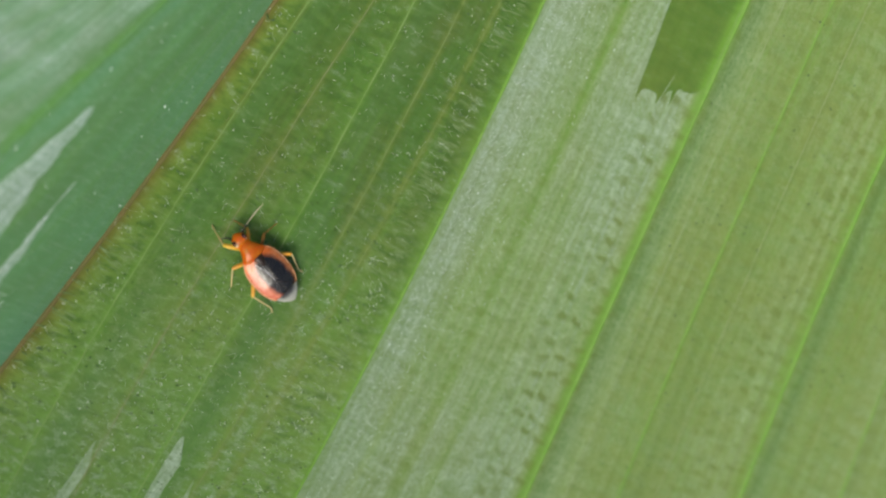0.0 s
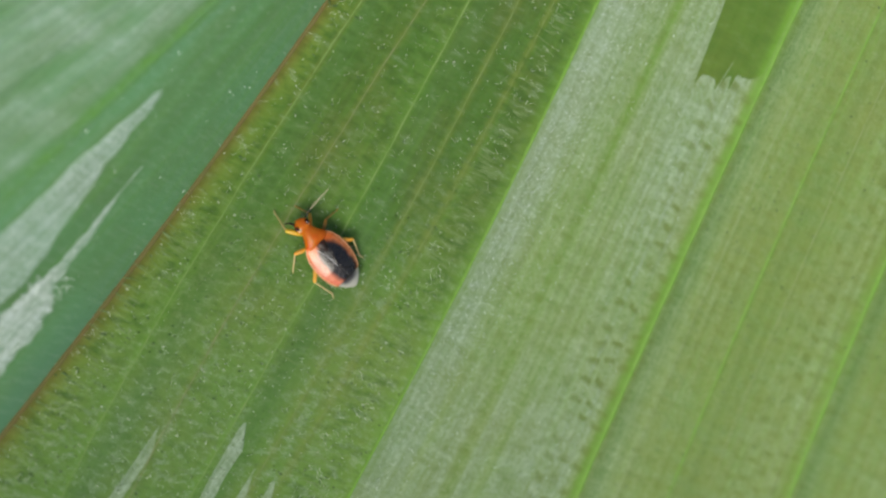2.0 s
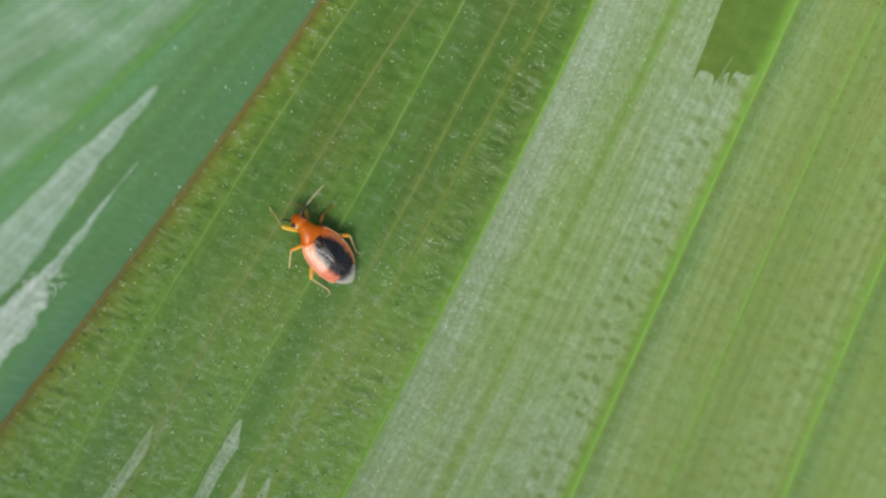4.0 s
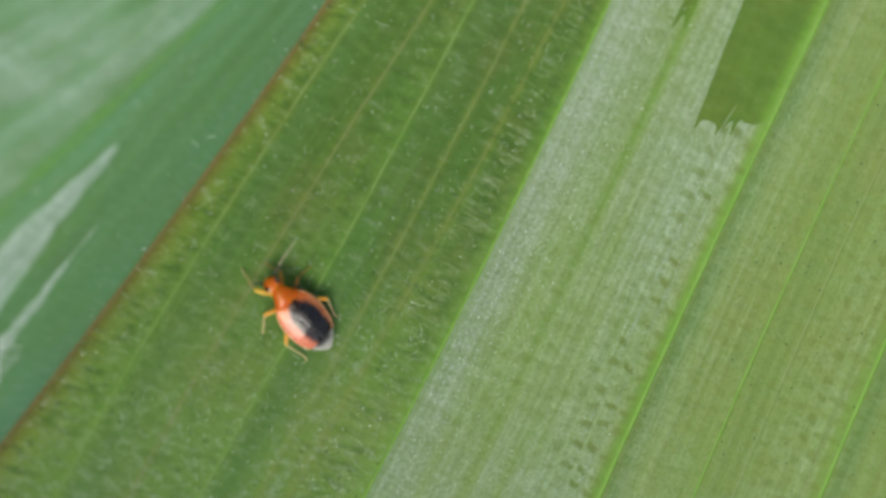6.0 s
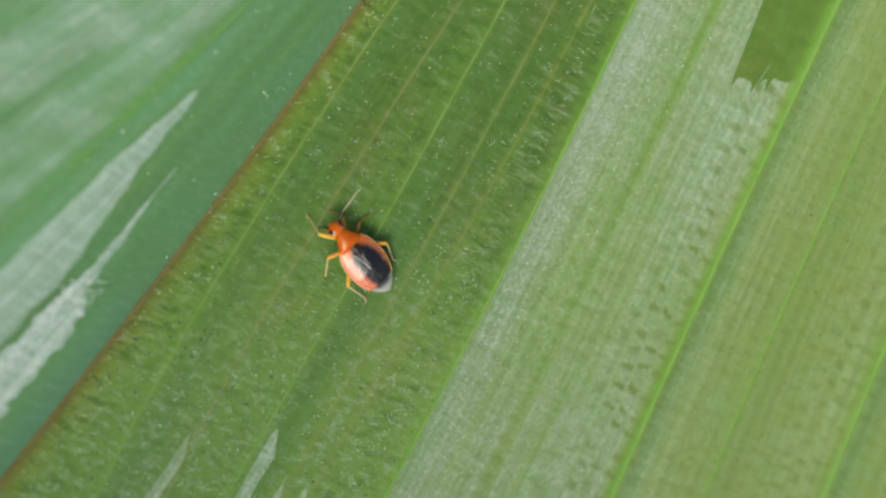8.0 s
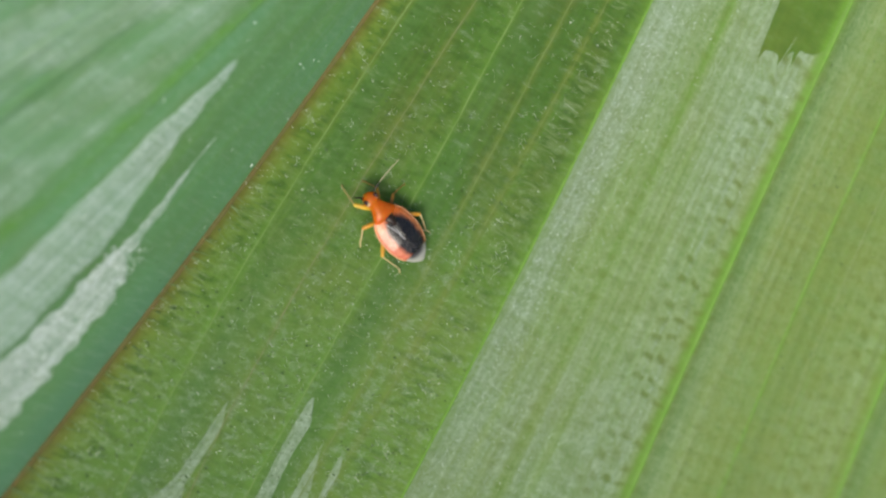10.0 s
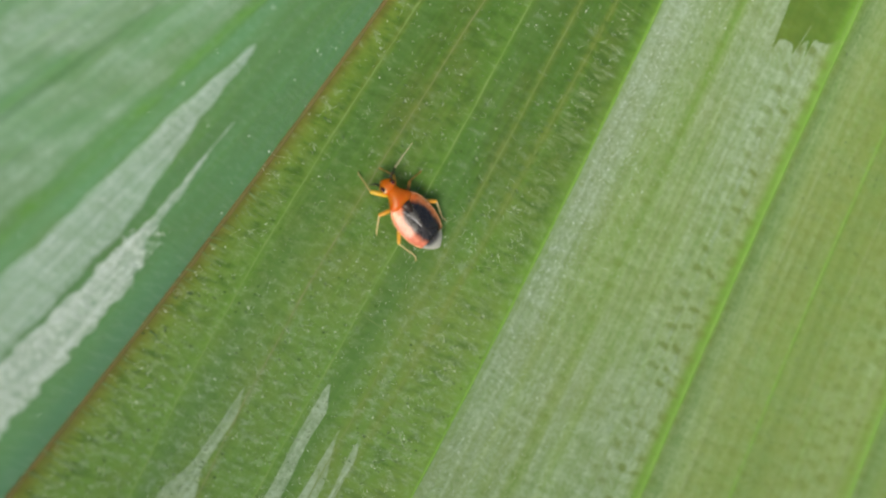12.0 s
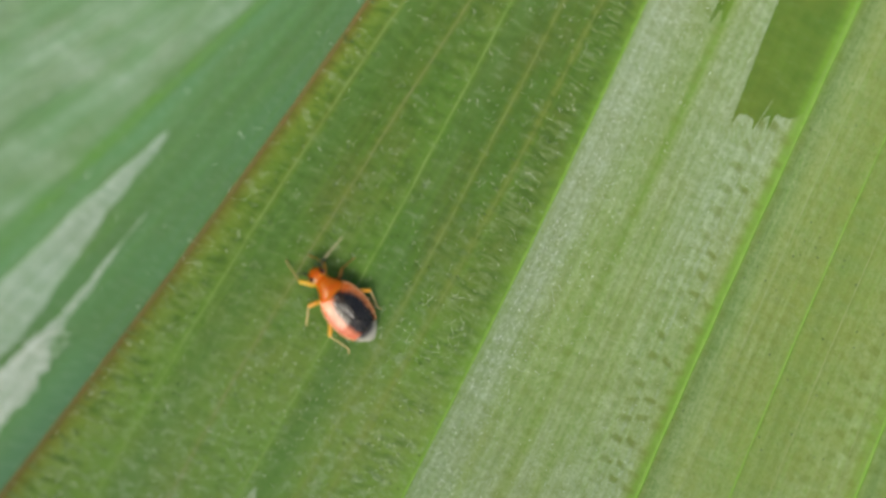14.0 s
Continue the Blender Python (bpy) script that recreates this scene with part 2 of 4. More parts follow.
LEAF = leaf_surface("leaf_green", (0.046, 0.126, 0.018), (0.098, 0.210, 0.033), (0.124, 0.280, 0.030), (0.292, 0.390, 0.276), (0.132, 0.194, 0.040), (0.168, 0.216, 0.040))
LEAF_BLUE = leaf_surface("leaf_bluish_green", (0.094, 0.220, 0.082), (0.126, 0.300, 0.132), (0.105, 0.270, 0.045), (0.690, 0.785, 0.760), (0.136, 0.262, 0.092), (0.150, 0.250, 0.080), 0.26, (0.96, 1.0, 1.02), (0.108, 0.262, 0.158))
VEIN = plain("vein_lime", (0.140, 0.300, 0.045), 0.65, (0.170, 0.315, 0.065), 2.0, Specular_IOR_Level=0.15)
VEIN_BLUE = plain("vein_grass_green", (0.100, 0.265, 0.050), 0.7, (0.110, 0.255, 0.100), 1.5)
VEIN_OLIVE = plain("vein_olive", (0.138, 0.204, 0.052), 0.6, (0.112, 0.188, 0.042), 2.0)
VEIN_TAN = plain("vein_tan", (0.172, 0.200, 0.082), 0.6, (0.134, 0.182, 0.054), 2.0)
VEIN_GREY = plain("vein_grey_green", (0.215, 0.285, 0.130), 0.6, (0.175, 0.250, 0.085), 2.0)
VEIN_PALE = plain("vein_pale_green", (0.126, 0.228, 0.046), 0.6, (0.152, 0.246, 0.064), 2.0)
RIM = plain("margin_brown", (0.168, 0.128, 0.050), 0.7, (0.140, 0.138, 0.050), 1.5, Specular_IOR_Level=0.15)
GRAIN = plain("granule_wax", (0.74, 0.80, 0.71), 0.20, (0.34, 0.43, 0.27), 4.0)
FROST = plain("granule_frost", (0.60, 0.68, 0.62), 0.16, (0.30, 0.39, 0.28), 5.0)
# near-white: glints of the second leaf's wax patch put into grain colour
GLINT = plain("granule_glint", (0.86, 0.92, 0.90), 0.14, (0.60, 0.70, 0.66), 5.0)
VEINLET = plain("veinlet_grey_green", (0.128, 0.200, 0.066), 0.5, (0.092, 0.176, 0.036), 1.6)
SHADE_SPECK = plain("shade_speck_dark_green", (0.036, 0.086, 0.020), 0.5, (0.052, 0.104, 0.018), 5.0)
ORANGE = plain("shell_orange", (0.700, 0.165, 0.008), 0.3, (0.580, 0.095, 0.004), 4.0, 0.03, Coat_Weight=0.4, Coat_Roughness=0.2, Subsurface_Weight=0.6, Subsurface_Radius=(1.0, 0.30, 0.06), Subsurface_Scale=0.0006)
HEAD = plain("head_orange", (0.800, 0.210, 0.012), 0.25, (0.740, 0.160, 0.008), 4.0, 0.03, Coat_Weight=0.5, Coat_Roughness=0.15, Subsurface_Weight=0.6, Subsurface_Radius=(1.0, 0.30, 0.06), Subsurface_Scale=0.0005)
SHIELD = plain("shield_orange", (0.820, 0.250, 0.016), 0.3, (0.740, 0.165, 0.008), 4.0, 0.02, Coat_Weight=0.4, Coat_Roughness=0.2, Subsurface_Weight=0.6, Subsurface_Radius=(1.0, 0.30, 0.06), Subsurface_Scale=0.0006)
AMBER = plain("leg_amber", (0.720, 0.390, 0.050), 0.35, (0.640, 0.240, 0.020), 5.0)
STRAW = plain("shin_straw", (0.660, 0.540, 0.290), 0.4, (0.560, 0.400, 0.170), 6.0)
TAN = plain("shin_tan", (0.430, 0.340, 0.140), 0.4, (0.340, 0.250, 0.090), 6.0)
# darker copy of the leg colour, with the body's shade painted in
LEG_SHADED = plain("leg_shaded_brown", (0.420, 0.190, 0.040), 0.4, (0.300, 0.150, 0.030), 6.0)
GLARE_CREAM = plain("eye_glare_cream", (0.700, 0.480, 0.270), 0.3, (0.640, 0.300, 0.100), 6.0)
YELLOW = plain("thigh_yellow", (0.640, 0.430, 0.040), 0.35, (0.640, 0.340, 0.020), 5.0)
BLACK = plain("horn_black", (0.012, 0.010, 0.010), 0.25, (0.03, 0.018, 0.012), 8.0)
UMBER = plain("plate_umber", (0.014, 0.007, 0.006), 0.35, (0.035, 0.012, 0.006), 5.0)
SALMON = plain("wing_rim_salmon", (0.780, 0.420, 0.230), 0.35, (0.74, 0.34, 0.16), 6.0)
EYE = plain("eye_dark_red", (0.050, 0.006, 0.006), 0.06, (0.02, 0.004, 0.004), 20.0)
PALE = plain("horn_pale", (0.560, 0.500, 0.380), 0.4, (0.46, 0.38, 0.25), 8.0)
# pale grey that paints the highlight on the left wing's seams
SEAM_SHINE = plain("seam_shine_grey", (0.600, 0.580, 0.590), 0.25, (0.42, 0.40, 0.41), 8.0)
for shell, share in ((SHIELD, 0.5), (ORANGE, 0.6), (HEAD, 0.35)):
    letting_light_through(shell, (0.97, 0.40, 0.05), share)
ASH = plain("wing_vein_ash", (0.110, 0.100, 0.105), 0.3, (0.060, 0.050, 0.052), 8.0)
WING = wing_surface("wing_salmon_black")
MEMBRANE = membrane_surface("wing_tip_smoky")


# ---- helpers for meshes ----
def part(name, me, material, parent, label=""):
    """A bmesh or mesh as one mesh object under a thing or under a part."""
    if isinstance(me, bmesh.types.BMesh):
        bm, me = me, bpy.data.meshes.new(name)
        bm.to_mesh(me)
        bm.free()
    me.polygons.foreach_set("use_smooth", [True] * len(me.polygons))
    me.materials.append(material)
    ob = new(name, me)
    ob.parent = parent
    return tagged(ob, label)


def sheet(name, points, mm_uv, fields):
    """A grid of points (rows, columns, 3) in mm, with the leaf's own coordinates and named fields on it."""
    rows, cols = points.shape[:2]
    ids = np.arange(rows * cols).reshape(rows, cols)
    quads = np.stack([ids[:-1, :-1], ids[:-1, 1:], ids[1:, 1:], ids[1:, :-1]], -1).reshape(-1, 4)
    me = bpy.data.meshes.new(name)
    me.vertices.add(rows * cols)
    me.vertices.foreach_set("co", (points * MM).astype(np.float32).ravel())
    me.loops.add(quads.size)
    me.loops.foreach_set("vertex_index", quads.ravel().astype(np.int32))
    me.polygons.add(len(quads))
    me.polygons.foreach_set("loop_start", np.arange(0, quads.size, 4, dtype=np.int32))
    me.update(calc_edges=True)
    layer = me.uv_layers.new(name="leaf_mm")
    layer.data.foreach_set("uv", mm_uv.reshape(-1, 2)[quads.ravel()].astype(np.float32).ravel())
    for key, values in fields.items():
        me.attributes.new(key, "FLOAT", "POINT").data.foreach_set("value", values.astype(np.float32).ravel())
    return me


def step(x, lo, hi):
    t = np.clip((x - lo) / (hi - lo), 0, 1)
    return t * t * (3 - 2 * t)


def tube(path, radii, sides=8, flat=1.0):
    """A bmesh tube with round ends through points in mm; flat squeezes it in height."""
    bm = bmesh.new()
    path = [Vector(p) for p in path]
    rings = []
    for i, p in enumerate(path):
        way = (path[min(i + 1, len(path) - 1)] - path[max(i - 1, 0)]).normalized()
        side = way.cross(Vector((0, 0, 1)))
        side = side.normalized() if side.length > 1e-4 else Vector((1, 0, 0))
        up = side.cross(way)
        rings.append([bm.verts.new((p + radii[i] * (math.cos(a) * side + flat * math.sin(a) * up)) * MM)
                      for a in (2 * math.pi * k / sides for k in range(sides))])
    for a, b in zip(rings, rings[1:]):
        for k in range(sides):
            bm.faces.new((a[k], a[(k + 1) % sides], b[(k + 1) % sides], b[k]))
    for ring, p, q in ((rings[0], path[0], path[1]), (rings[-1], path[-1], path[-2])):
        tip = bm.verts.new((p + (p - q).normalized() * 0.5 * radii[0 if ring is rings[0] else -1]) * MM)
        for k in range(sides):
            bm.faces.new((ring[k], ring[(k + 1) % sides], tip))
    bmesh.ops.recalc_face_normals(bm, faces=bm.faces)
    return bm


def curved(points, steps=5):
    """A smooth path through points."""
    pts = [Vector(p) for p in points]
    pts = [2 * pts[0] - pts[1], *pts, 2 * pts[-1] - pts[-2]]
    out = []
    for a, b, c, d in zip(pts, pts[1:], pts[2:], pts[3:]):
        for k in range(steps):
            t = k / steps
            out.append(0.5 * (2 * b + t * (c - a) + t * t * (2 * a - 5 * b + 4 * c - d) + t ** 3 * (3 * b - a - 3 * c + d)))
    return [*out, pts[-2]]


# ---- the leaf: plan of its margin and veins ----
def bowed(t, limit=15.0, ease=12.0):
    """t itself near the middle, easing off far out."""
    a = np.abs(t)
    return np.sign(t) * np.where(a < limit, a, limit + ease * np.tanh((a - limit) / ease))


def leaf_height(x, y):
    x, y = bowed(x, 22.0), bowed(y)
    return -0.90 - 0.2487 * x + 0.1202 * y + 0.00209 * x * x + 0.01121 * x * y + 0.00274 * y * y


def taper_off(t, start, length):
    """1 along the middle of a leaf, falling to a rounded point at its ends."""
    return np.sqrt(np.clip(1 - (np.maximum(np.abs(t) - start, 0) / length) ** 2, 0.0004, 1))


def margin_x(y):
    return -12.277 + 0.7134 * y


def vein_a_x(y):
    return 2.730 + 0.5073 * y - 0.0019 * bowed(y) ** 2


def vein_b_x(y):
    return 12.862 + 0.4285 * y - 0.0006 * bowed(y) ** 2


def vein_c_x(y):
    return 22.9 + 0.350 * y


def across(u, y):
    """x of the line u: 0 the margin, 1, 2, 3 the strong veins."""
    e, a, b, c = margin_x(y), vein_a_x(y), vein_b_x(y), vein_c_x(y)
    x = np.where(u < 1, e + u * (a - e), np.where(u < 2, a + (u - 1) * (b - a), b + (u - 2) * (c - b)))
    return e + (x - e) * taper_off(y, 18.0, 31.0)


STRONG = [(1.0, 0.125), (2.0, 0.155), (3.03, 0.155), (3.53, 0.120)]
FINE = [(0.163, 0.0067, 0.055), (0.360, 0.0037, 0.050), (0.554, 0.0028, 0.055), (0.717, 0.0009, 0.050), (0.818, -0.0020, 0.030),
        (2.435, 0.0003, 0.050), (2.195, 0.0, 0.045), (2.62, 0.0, 0.035), (2.915, 0.0015, 0.040)]


def fine_u(vein, y):
    u0, slope, _ = vein
    y = bowed(y)
    return u0 - slope * y + (0.0003 * y * y if u0 < 0.4 else 0.0)


def gap_mm(u, u0):
    """Distance across the leaf between two lines."""
    scale = np.where(u < 1, 12.2, np.where(u < 2, 9.2, 9.3))
    return (u - u0) * scale


def build_leaf():
    leaf = tagged(new("leaf"), "long green parallel-veined leaf with brown margin and grey wax bloom", "leaf")
    u = np.concatenate([np.linspace(0, 3.7, 640), np.linspace(3.72, 4.3, 20)])
    y = np.concatenate([np.linspace(-46, -16, 40)[:-1], np.linspace(-16, 17, 420), np.linspace(17, 48, 40)[1:]])
    U, Y = np.meshgrid(u, y)
    X = across(U, Y)
    Z = leaf_height(X, Y)
    S = np.where(U < 1, 12.2 * U, 12.2 + 9.25 * (U - 1))
    V = 0.47 * X + 0.883 * Y
    # relief: channels beside strong veins, swells between, fine ribs, crosswise corrugation
    for u0, w in STRONG:
        Z += 0.11 * np.exp(-(gap_mm(U, u0) / 0.45) ** 2) - 0.07 * np.exp(-((gap_mm(U, u0) - 0.9) / 0.5) ** 2)
    for vein in FINE:
        Z += 0.028 * np.exp(-(gap_mm(U, fine_u(vein, Y)) / 0.17) ** 2)
    Z += 0.006 * np.sin(2 * np.pi * S / 0.74 + 0.9 * np.sin(V * 0.21 + 0.5 * S)) * step(U, 0.9, 1.1)
    corr = np.sin(2 * np.pi * (V / 0.72 + 0.35 * np.sin(S * 0.9) + 0.22 * np.sin(V * 0.63 + S * 2.1)))
    Z += 0.011 * corr * (0.5 + 0.5 * np.sin(S * 3.1 + V * 0.47) * np.sin(V * 1.3 - S)) * (0.2 + 0.65 * np.exp(-((U - 0.93) / 0.1) ** 2) + np.exp(-(U / 0.1) ** 2) + 0.3 * np.exp(-((U - 1.85) / 0.14) ** 2))
    Z -= 0.10 * np.exp(-(U / 0.02) ** 2)
    # wax bloom: its films, wedges and bare places
    bloom = step(U, 1.003, 1.02)
    # more wax towards -Y: light falloff along the leaf put into its thickness
    thick = 0.62 + 0.34 * np.exp(-((U - 1.09) / 0.12) ** 2) * step(Y, -11, 2) + 0.14 * step(Y, -2, 9) + 0.22 * step(-Y, 0, 9) + 0.16 * np.exp(-((U - 1.75) / 0.2) ** 2) * step(Y, -6, 2)
    thick = np.where(U > 2.0, 0.36 + 0.12 * step(-Y, 0, 10) + 0.10 * np.sin(U * 9 + 1) + 0.06 * np.exp(-((U - 2.1) / 0.06) ** 2), thick)
    D = -Y
    for y0, lo, hi in ((6.9, 0.378 - 0.030 * step(D, 10.2, 11.5), 0.384 + 0.028 * step(D, 7.1, 8.5) + 0.032 * step(D, 10.6, 12.0)),
                       (7.0, 0.598 + 0.018 * step(D, 8.3, 12.0), 0.612 + 0.030 * step(D, 7.1, 8.4) + 0.016 * step(D, 9.5, 12.0)),
                       (9.0, 0.704, 0.712 + 0.042 * step(D, 9.2, 12.0)),
                       (9.6, 0.773 + 0.008 * step(D, 10.0, 12.0), 0.781 + 0.017 * step(D, 9.7, 10.8))):
        wedge = step(np.minimum(hi - U, U - lo), -0.010, 0.010) * step(D - y0, -0.2, 0.3)
        bloom = np.maximum(bloom, wedge)
        thick = np.where((U < 0.9) & (U > lo - 0.04) & (U < hi + 0.04), 1.12, thick)
    edge = 8.88 + 0.10 * np.sin(U * 41 + 1) - 0.35 * np.exp(-((U - 1.671) / 0.008) ** 2) - 0.75 * np.exp(-((U - 1.788) / 0.015) ** 2) - 0.75 * np.exp(-((U - 1.848) / 0.008) ** 2)
    bare = step(U - 1.66 + 0.008 * (Y - 9), -0.012, 0.012) * step(1.985 - U, -0.02, 0.02) * step(Y - edge, -0.14, 0.14)
    bare *= 1 - 0.7 * np.exp(-((U - 1.80 - 0.017 * (Y - 8.9)) / 0.008) ** 2) * step(9.9 - Y, 0.0, 0.5)
    bare = np.maximum(bare, step(U - 1.345, -0.01, 0.01) * step(1.415 - U, -0.02, 0.02) * step(Y - 13.0 + 0.3 * np.sin(U * 90), -0.3, 0.3))
    bloom *= 1 - bare
    thick = thick * (1 - 0.75 * np.exp(-((U - 1.41) / 0.028) ** 2) * (0.45 + 0.40 * step(Y, 0, 9)))
    for u0, rise in ((1.735, 0.10), (1.815, 0.20), (1.895, 0.20), (2.195, 0.16), (2.30, 0.08), (2.62, 0.12), (2.80, 0.10), (2.895, 0.18), (2.945, 0.16)):
        thick = thick + rise * np.exp(-((U - u0 - 0.002 * np.sin(0.9 * Y + 9 * u0)) / 0.009) ** 2) * (0.65 + 0.35 * np.sin(1.7 * Y + 50 * u0))
    for u0, wide, worn in ((1.22, 0.020, 0.22), (1.30, 0.016, 0.18), (1.55, 0.022, 0.28), (1.64, 0.016, 0.2)):
        thick = thick * (1 - worn * np.exp(-((U - u0 - 0.004 * np.sin(0.7 * Y)) / wide) ** 2) * (0.5 + 0.5 * np.sin(0.45 * Y + 40 * u0)) * step(8 - Y, 0, 6))
    thick = thick * (1 - 0.8 * np.exp(-((U - 1.985) / 0.03) ** 2))
    thick = thick * (1 - 0.6 * np.exp(-((U - 3.0) / 0.03) ** 2))
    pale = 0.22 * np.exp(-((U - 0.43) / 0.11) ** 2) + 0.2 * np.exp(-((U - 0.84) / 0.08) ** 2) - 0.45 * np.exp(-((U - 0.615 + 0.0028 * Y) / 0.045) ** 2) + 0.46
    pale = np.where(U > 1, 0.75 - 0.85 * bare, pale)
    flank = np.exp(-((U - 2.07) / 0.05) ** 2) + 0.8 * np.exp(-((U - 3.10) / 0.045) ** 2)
    # darker towards +Y, paler towards -Y: light gradient painted into the tissue
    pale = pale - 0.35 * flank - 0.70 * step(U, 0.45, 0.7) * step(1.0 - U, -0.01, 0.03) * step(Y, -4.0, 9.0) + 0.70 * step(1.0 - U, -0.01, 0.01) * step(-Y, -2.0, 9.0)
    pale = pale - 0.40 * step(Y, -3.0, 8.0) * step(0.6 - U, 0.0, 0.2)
    thick = thick * (1 + 0.08 * flank)
    fuzz = 0.22 + 0.14 * step(Y, -2, 6) + (0.40 - 0.10 * step(Y, -2, 8)) * np.exp(-((U - 0.90) / 0.09) ** 2) + (0.75 - 0.3 * step(Y, -2, 6)) * np.exp(-((U - 0.08) / 0.06) ** 2) + 0.18 * np.exp(-((U - 0.45) / 0.12) ** 2)
    fuzz = np.where(U > 1, 0.12, fuzz)
    lime = (0.22 + 0.12 * step(Y, -2, 6)) * np.exp(-((U - 0.06) / 0.04) ** 2) + 0.36 * np.exp(-((U - 0.995) / 0.025) ** 2)
    lime += 0.3 * np.exp(-((U - fine_u(FINE[5], Y)) / 0.02) ** 2) + 0.85 * np.exp(-((U - 1.988) / (0.022 + 0.012 * step(Y, -2, 8))) ** 2) + 0.45 * np.exp(-((U - 3.02) / 0.035) ** 2) + 0.36 * np.exp(-((U - 1.41) / 0.026) ** 2) * (0.3 + 0.7 * step(Y, 0, 9))
    for vein in (FINE[0], FINE[2]):
        lime += 0.42 * np.exp(-(gap_mm(U, fine_u(vein, Y)) / 0.17) ** 2)
    olive_lines = sum(0.5 * np.exp(-(gap_mm(U, fine_u(vein, Y)) / 0.18) ** 2) for vein in (FINE[1], FINE[3], FINE[4]))
    tan = sum(0.05 * np.exp(-(gap_mm(U, fine_u(vein, Y)) / 0.18) ** 2) for vein in (FINE[1], FINE[3], FINE[4]))
    tan = tan + 0.4 * step(Y, 0, 8) * np.exp(-(gap_mm(U, fine_u(FINE[0], Y)) / 0.14) ** 2)
    stripe = np.exp(-((U - 0.615 + 0.0028 * Y) / 0.045) ** 2)
    cool = np.where(U < 1, 0.85 * stripe + 0.7 * np.exp(-((U - 0.24 + 0.006 * Y) / 0.05) ** 2) + 0.35 * step(-Y, -3, 9) * np.exp(-((U - 0.4) / 0.2) ** 2), 0.0)
    cool = cool + 0.6 * np.exp(-((U - 2.085) / 0.06) ** 2) + 0.55 * np.exp(-((U - 3.12) / 0.06) ** 2) + 0.25 * np.exp(-((U - 2.52) / 0.05) ** 2)
    ladder = np.exp(-((U - 1.86) / 0.16) ** 2) + 0.40 * np.exp(-((U - 1.35) / 0.25) ** 2) + 0.35 * step(U, 2.1, 2.2) + 0.4 * np.exp(-((U - 2.87) / 0.13) ** 2)
    lime += 0.10 * bare + 0.08 * step(U, 0.9, 1.0) * step(1.0 - U, -0.01, 0.0)
    # haze follows the same painted light gradient along Y
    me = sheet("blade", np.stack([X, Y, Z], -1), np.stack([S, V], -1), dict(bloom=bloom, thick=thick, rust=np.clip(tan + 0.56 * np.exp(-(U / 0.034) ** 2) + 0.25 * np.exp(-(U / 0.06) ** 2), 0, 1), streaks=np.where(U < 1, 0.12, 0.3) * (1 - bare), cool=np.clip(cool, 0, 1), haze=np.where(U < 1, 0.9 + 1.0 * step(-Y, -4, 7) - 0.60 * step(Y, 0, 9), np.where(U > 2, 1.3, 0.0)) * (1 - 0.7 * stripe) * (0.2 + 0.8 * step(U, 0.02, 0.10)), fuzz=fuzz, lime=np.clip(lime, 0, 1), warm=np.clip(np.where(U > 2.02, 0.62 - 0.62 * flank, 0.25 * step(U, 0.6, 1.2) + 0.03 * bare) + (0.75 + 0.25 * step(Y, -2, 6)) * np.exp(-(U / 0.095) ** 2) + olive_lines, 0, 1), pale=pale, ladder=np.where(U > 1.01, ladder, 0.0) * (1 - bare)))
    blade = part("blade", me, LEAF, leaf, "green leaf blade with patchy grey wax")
    solid = blade.modifiers.new("thickness", "SOLIDIFY")
    solid.thickness, solid.offset = 0.22 * MM, -1
    ys = np.concatenate([np.linspace(-46, -16, 16)[:-1], np.linspace(-16, 17, 90), np.linspace(17, 48, 16)[1:]])

    def along(u_of_y, lift):
        us = u_of_y(ys)
        xs = across(us, ys)
        return [(a, b, c + lift) for a, b, c in zip(xs, ys, leaf_height(xs, ys))]

    for u0, r in STRONG:
        path = along(lambda q: u0 + 0.0 * q, 0.082)
        part("vein", tube(path, [r * (1 + 0.12 * math.sin(i * 0.7)) for i in range(len(path))], 8, 0.19), VEIN, leaf, "raised bright lime vein")
    for k, vein in enumerate(FINE):
        path = along(lambda q: fine_u(vein, q) + (0.0003 if k > 4 else 0.0012) * (np.sin(q * 1.1 + k) + 0.6 * np.sin(q * 2.9 + 2 * k)), 0.031 if k == 5 else 0.0265)
        path = [(a, b, h + 0.004 * math.sin(b * 1.7 + 3 * k) * math.sin(b * 0.6)) for a, b, h in path]
        stuff, words = ((VEIN, "thin bright lime vein") if k == 5 else (VEIN_GREY, "thin grey-green vein") if k > 5 else
                        (VEIN_PALE, "thin pale green vein") if k in (0, 2) else (VEIN_TAN, "thin pinkish tan vein") if k == 1 else (VEIN_OLIVE, "thin olive vein"))
        part("vein", tube(path, [(1.2 if k == 5 else 0.95 if k in (0, 2) else 0.75 if k < 5 else 0.55) * vein[2] * (1 + (0.12 if k > 4 else 0.25) * math.sin(i * 0.9 + k)) for i in range(len(path))], 6, 0.10), stuff, leaf, words)
    path = along(lambda q: 0.0 * q, -0.12)
    part("margin", tube(path, [0.115 * (1 + 0.25 * math.sin(i * 1.3) * math.sin(i * 0.37)) for i in range(len(path))], 8, 0.9), RIM, leaf, "thin reddish brown leaf margin")
    return leaf


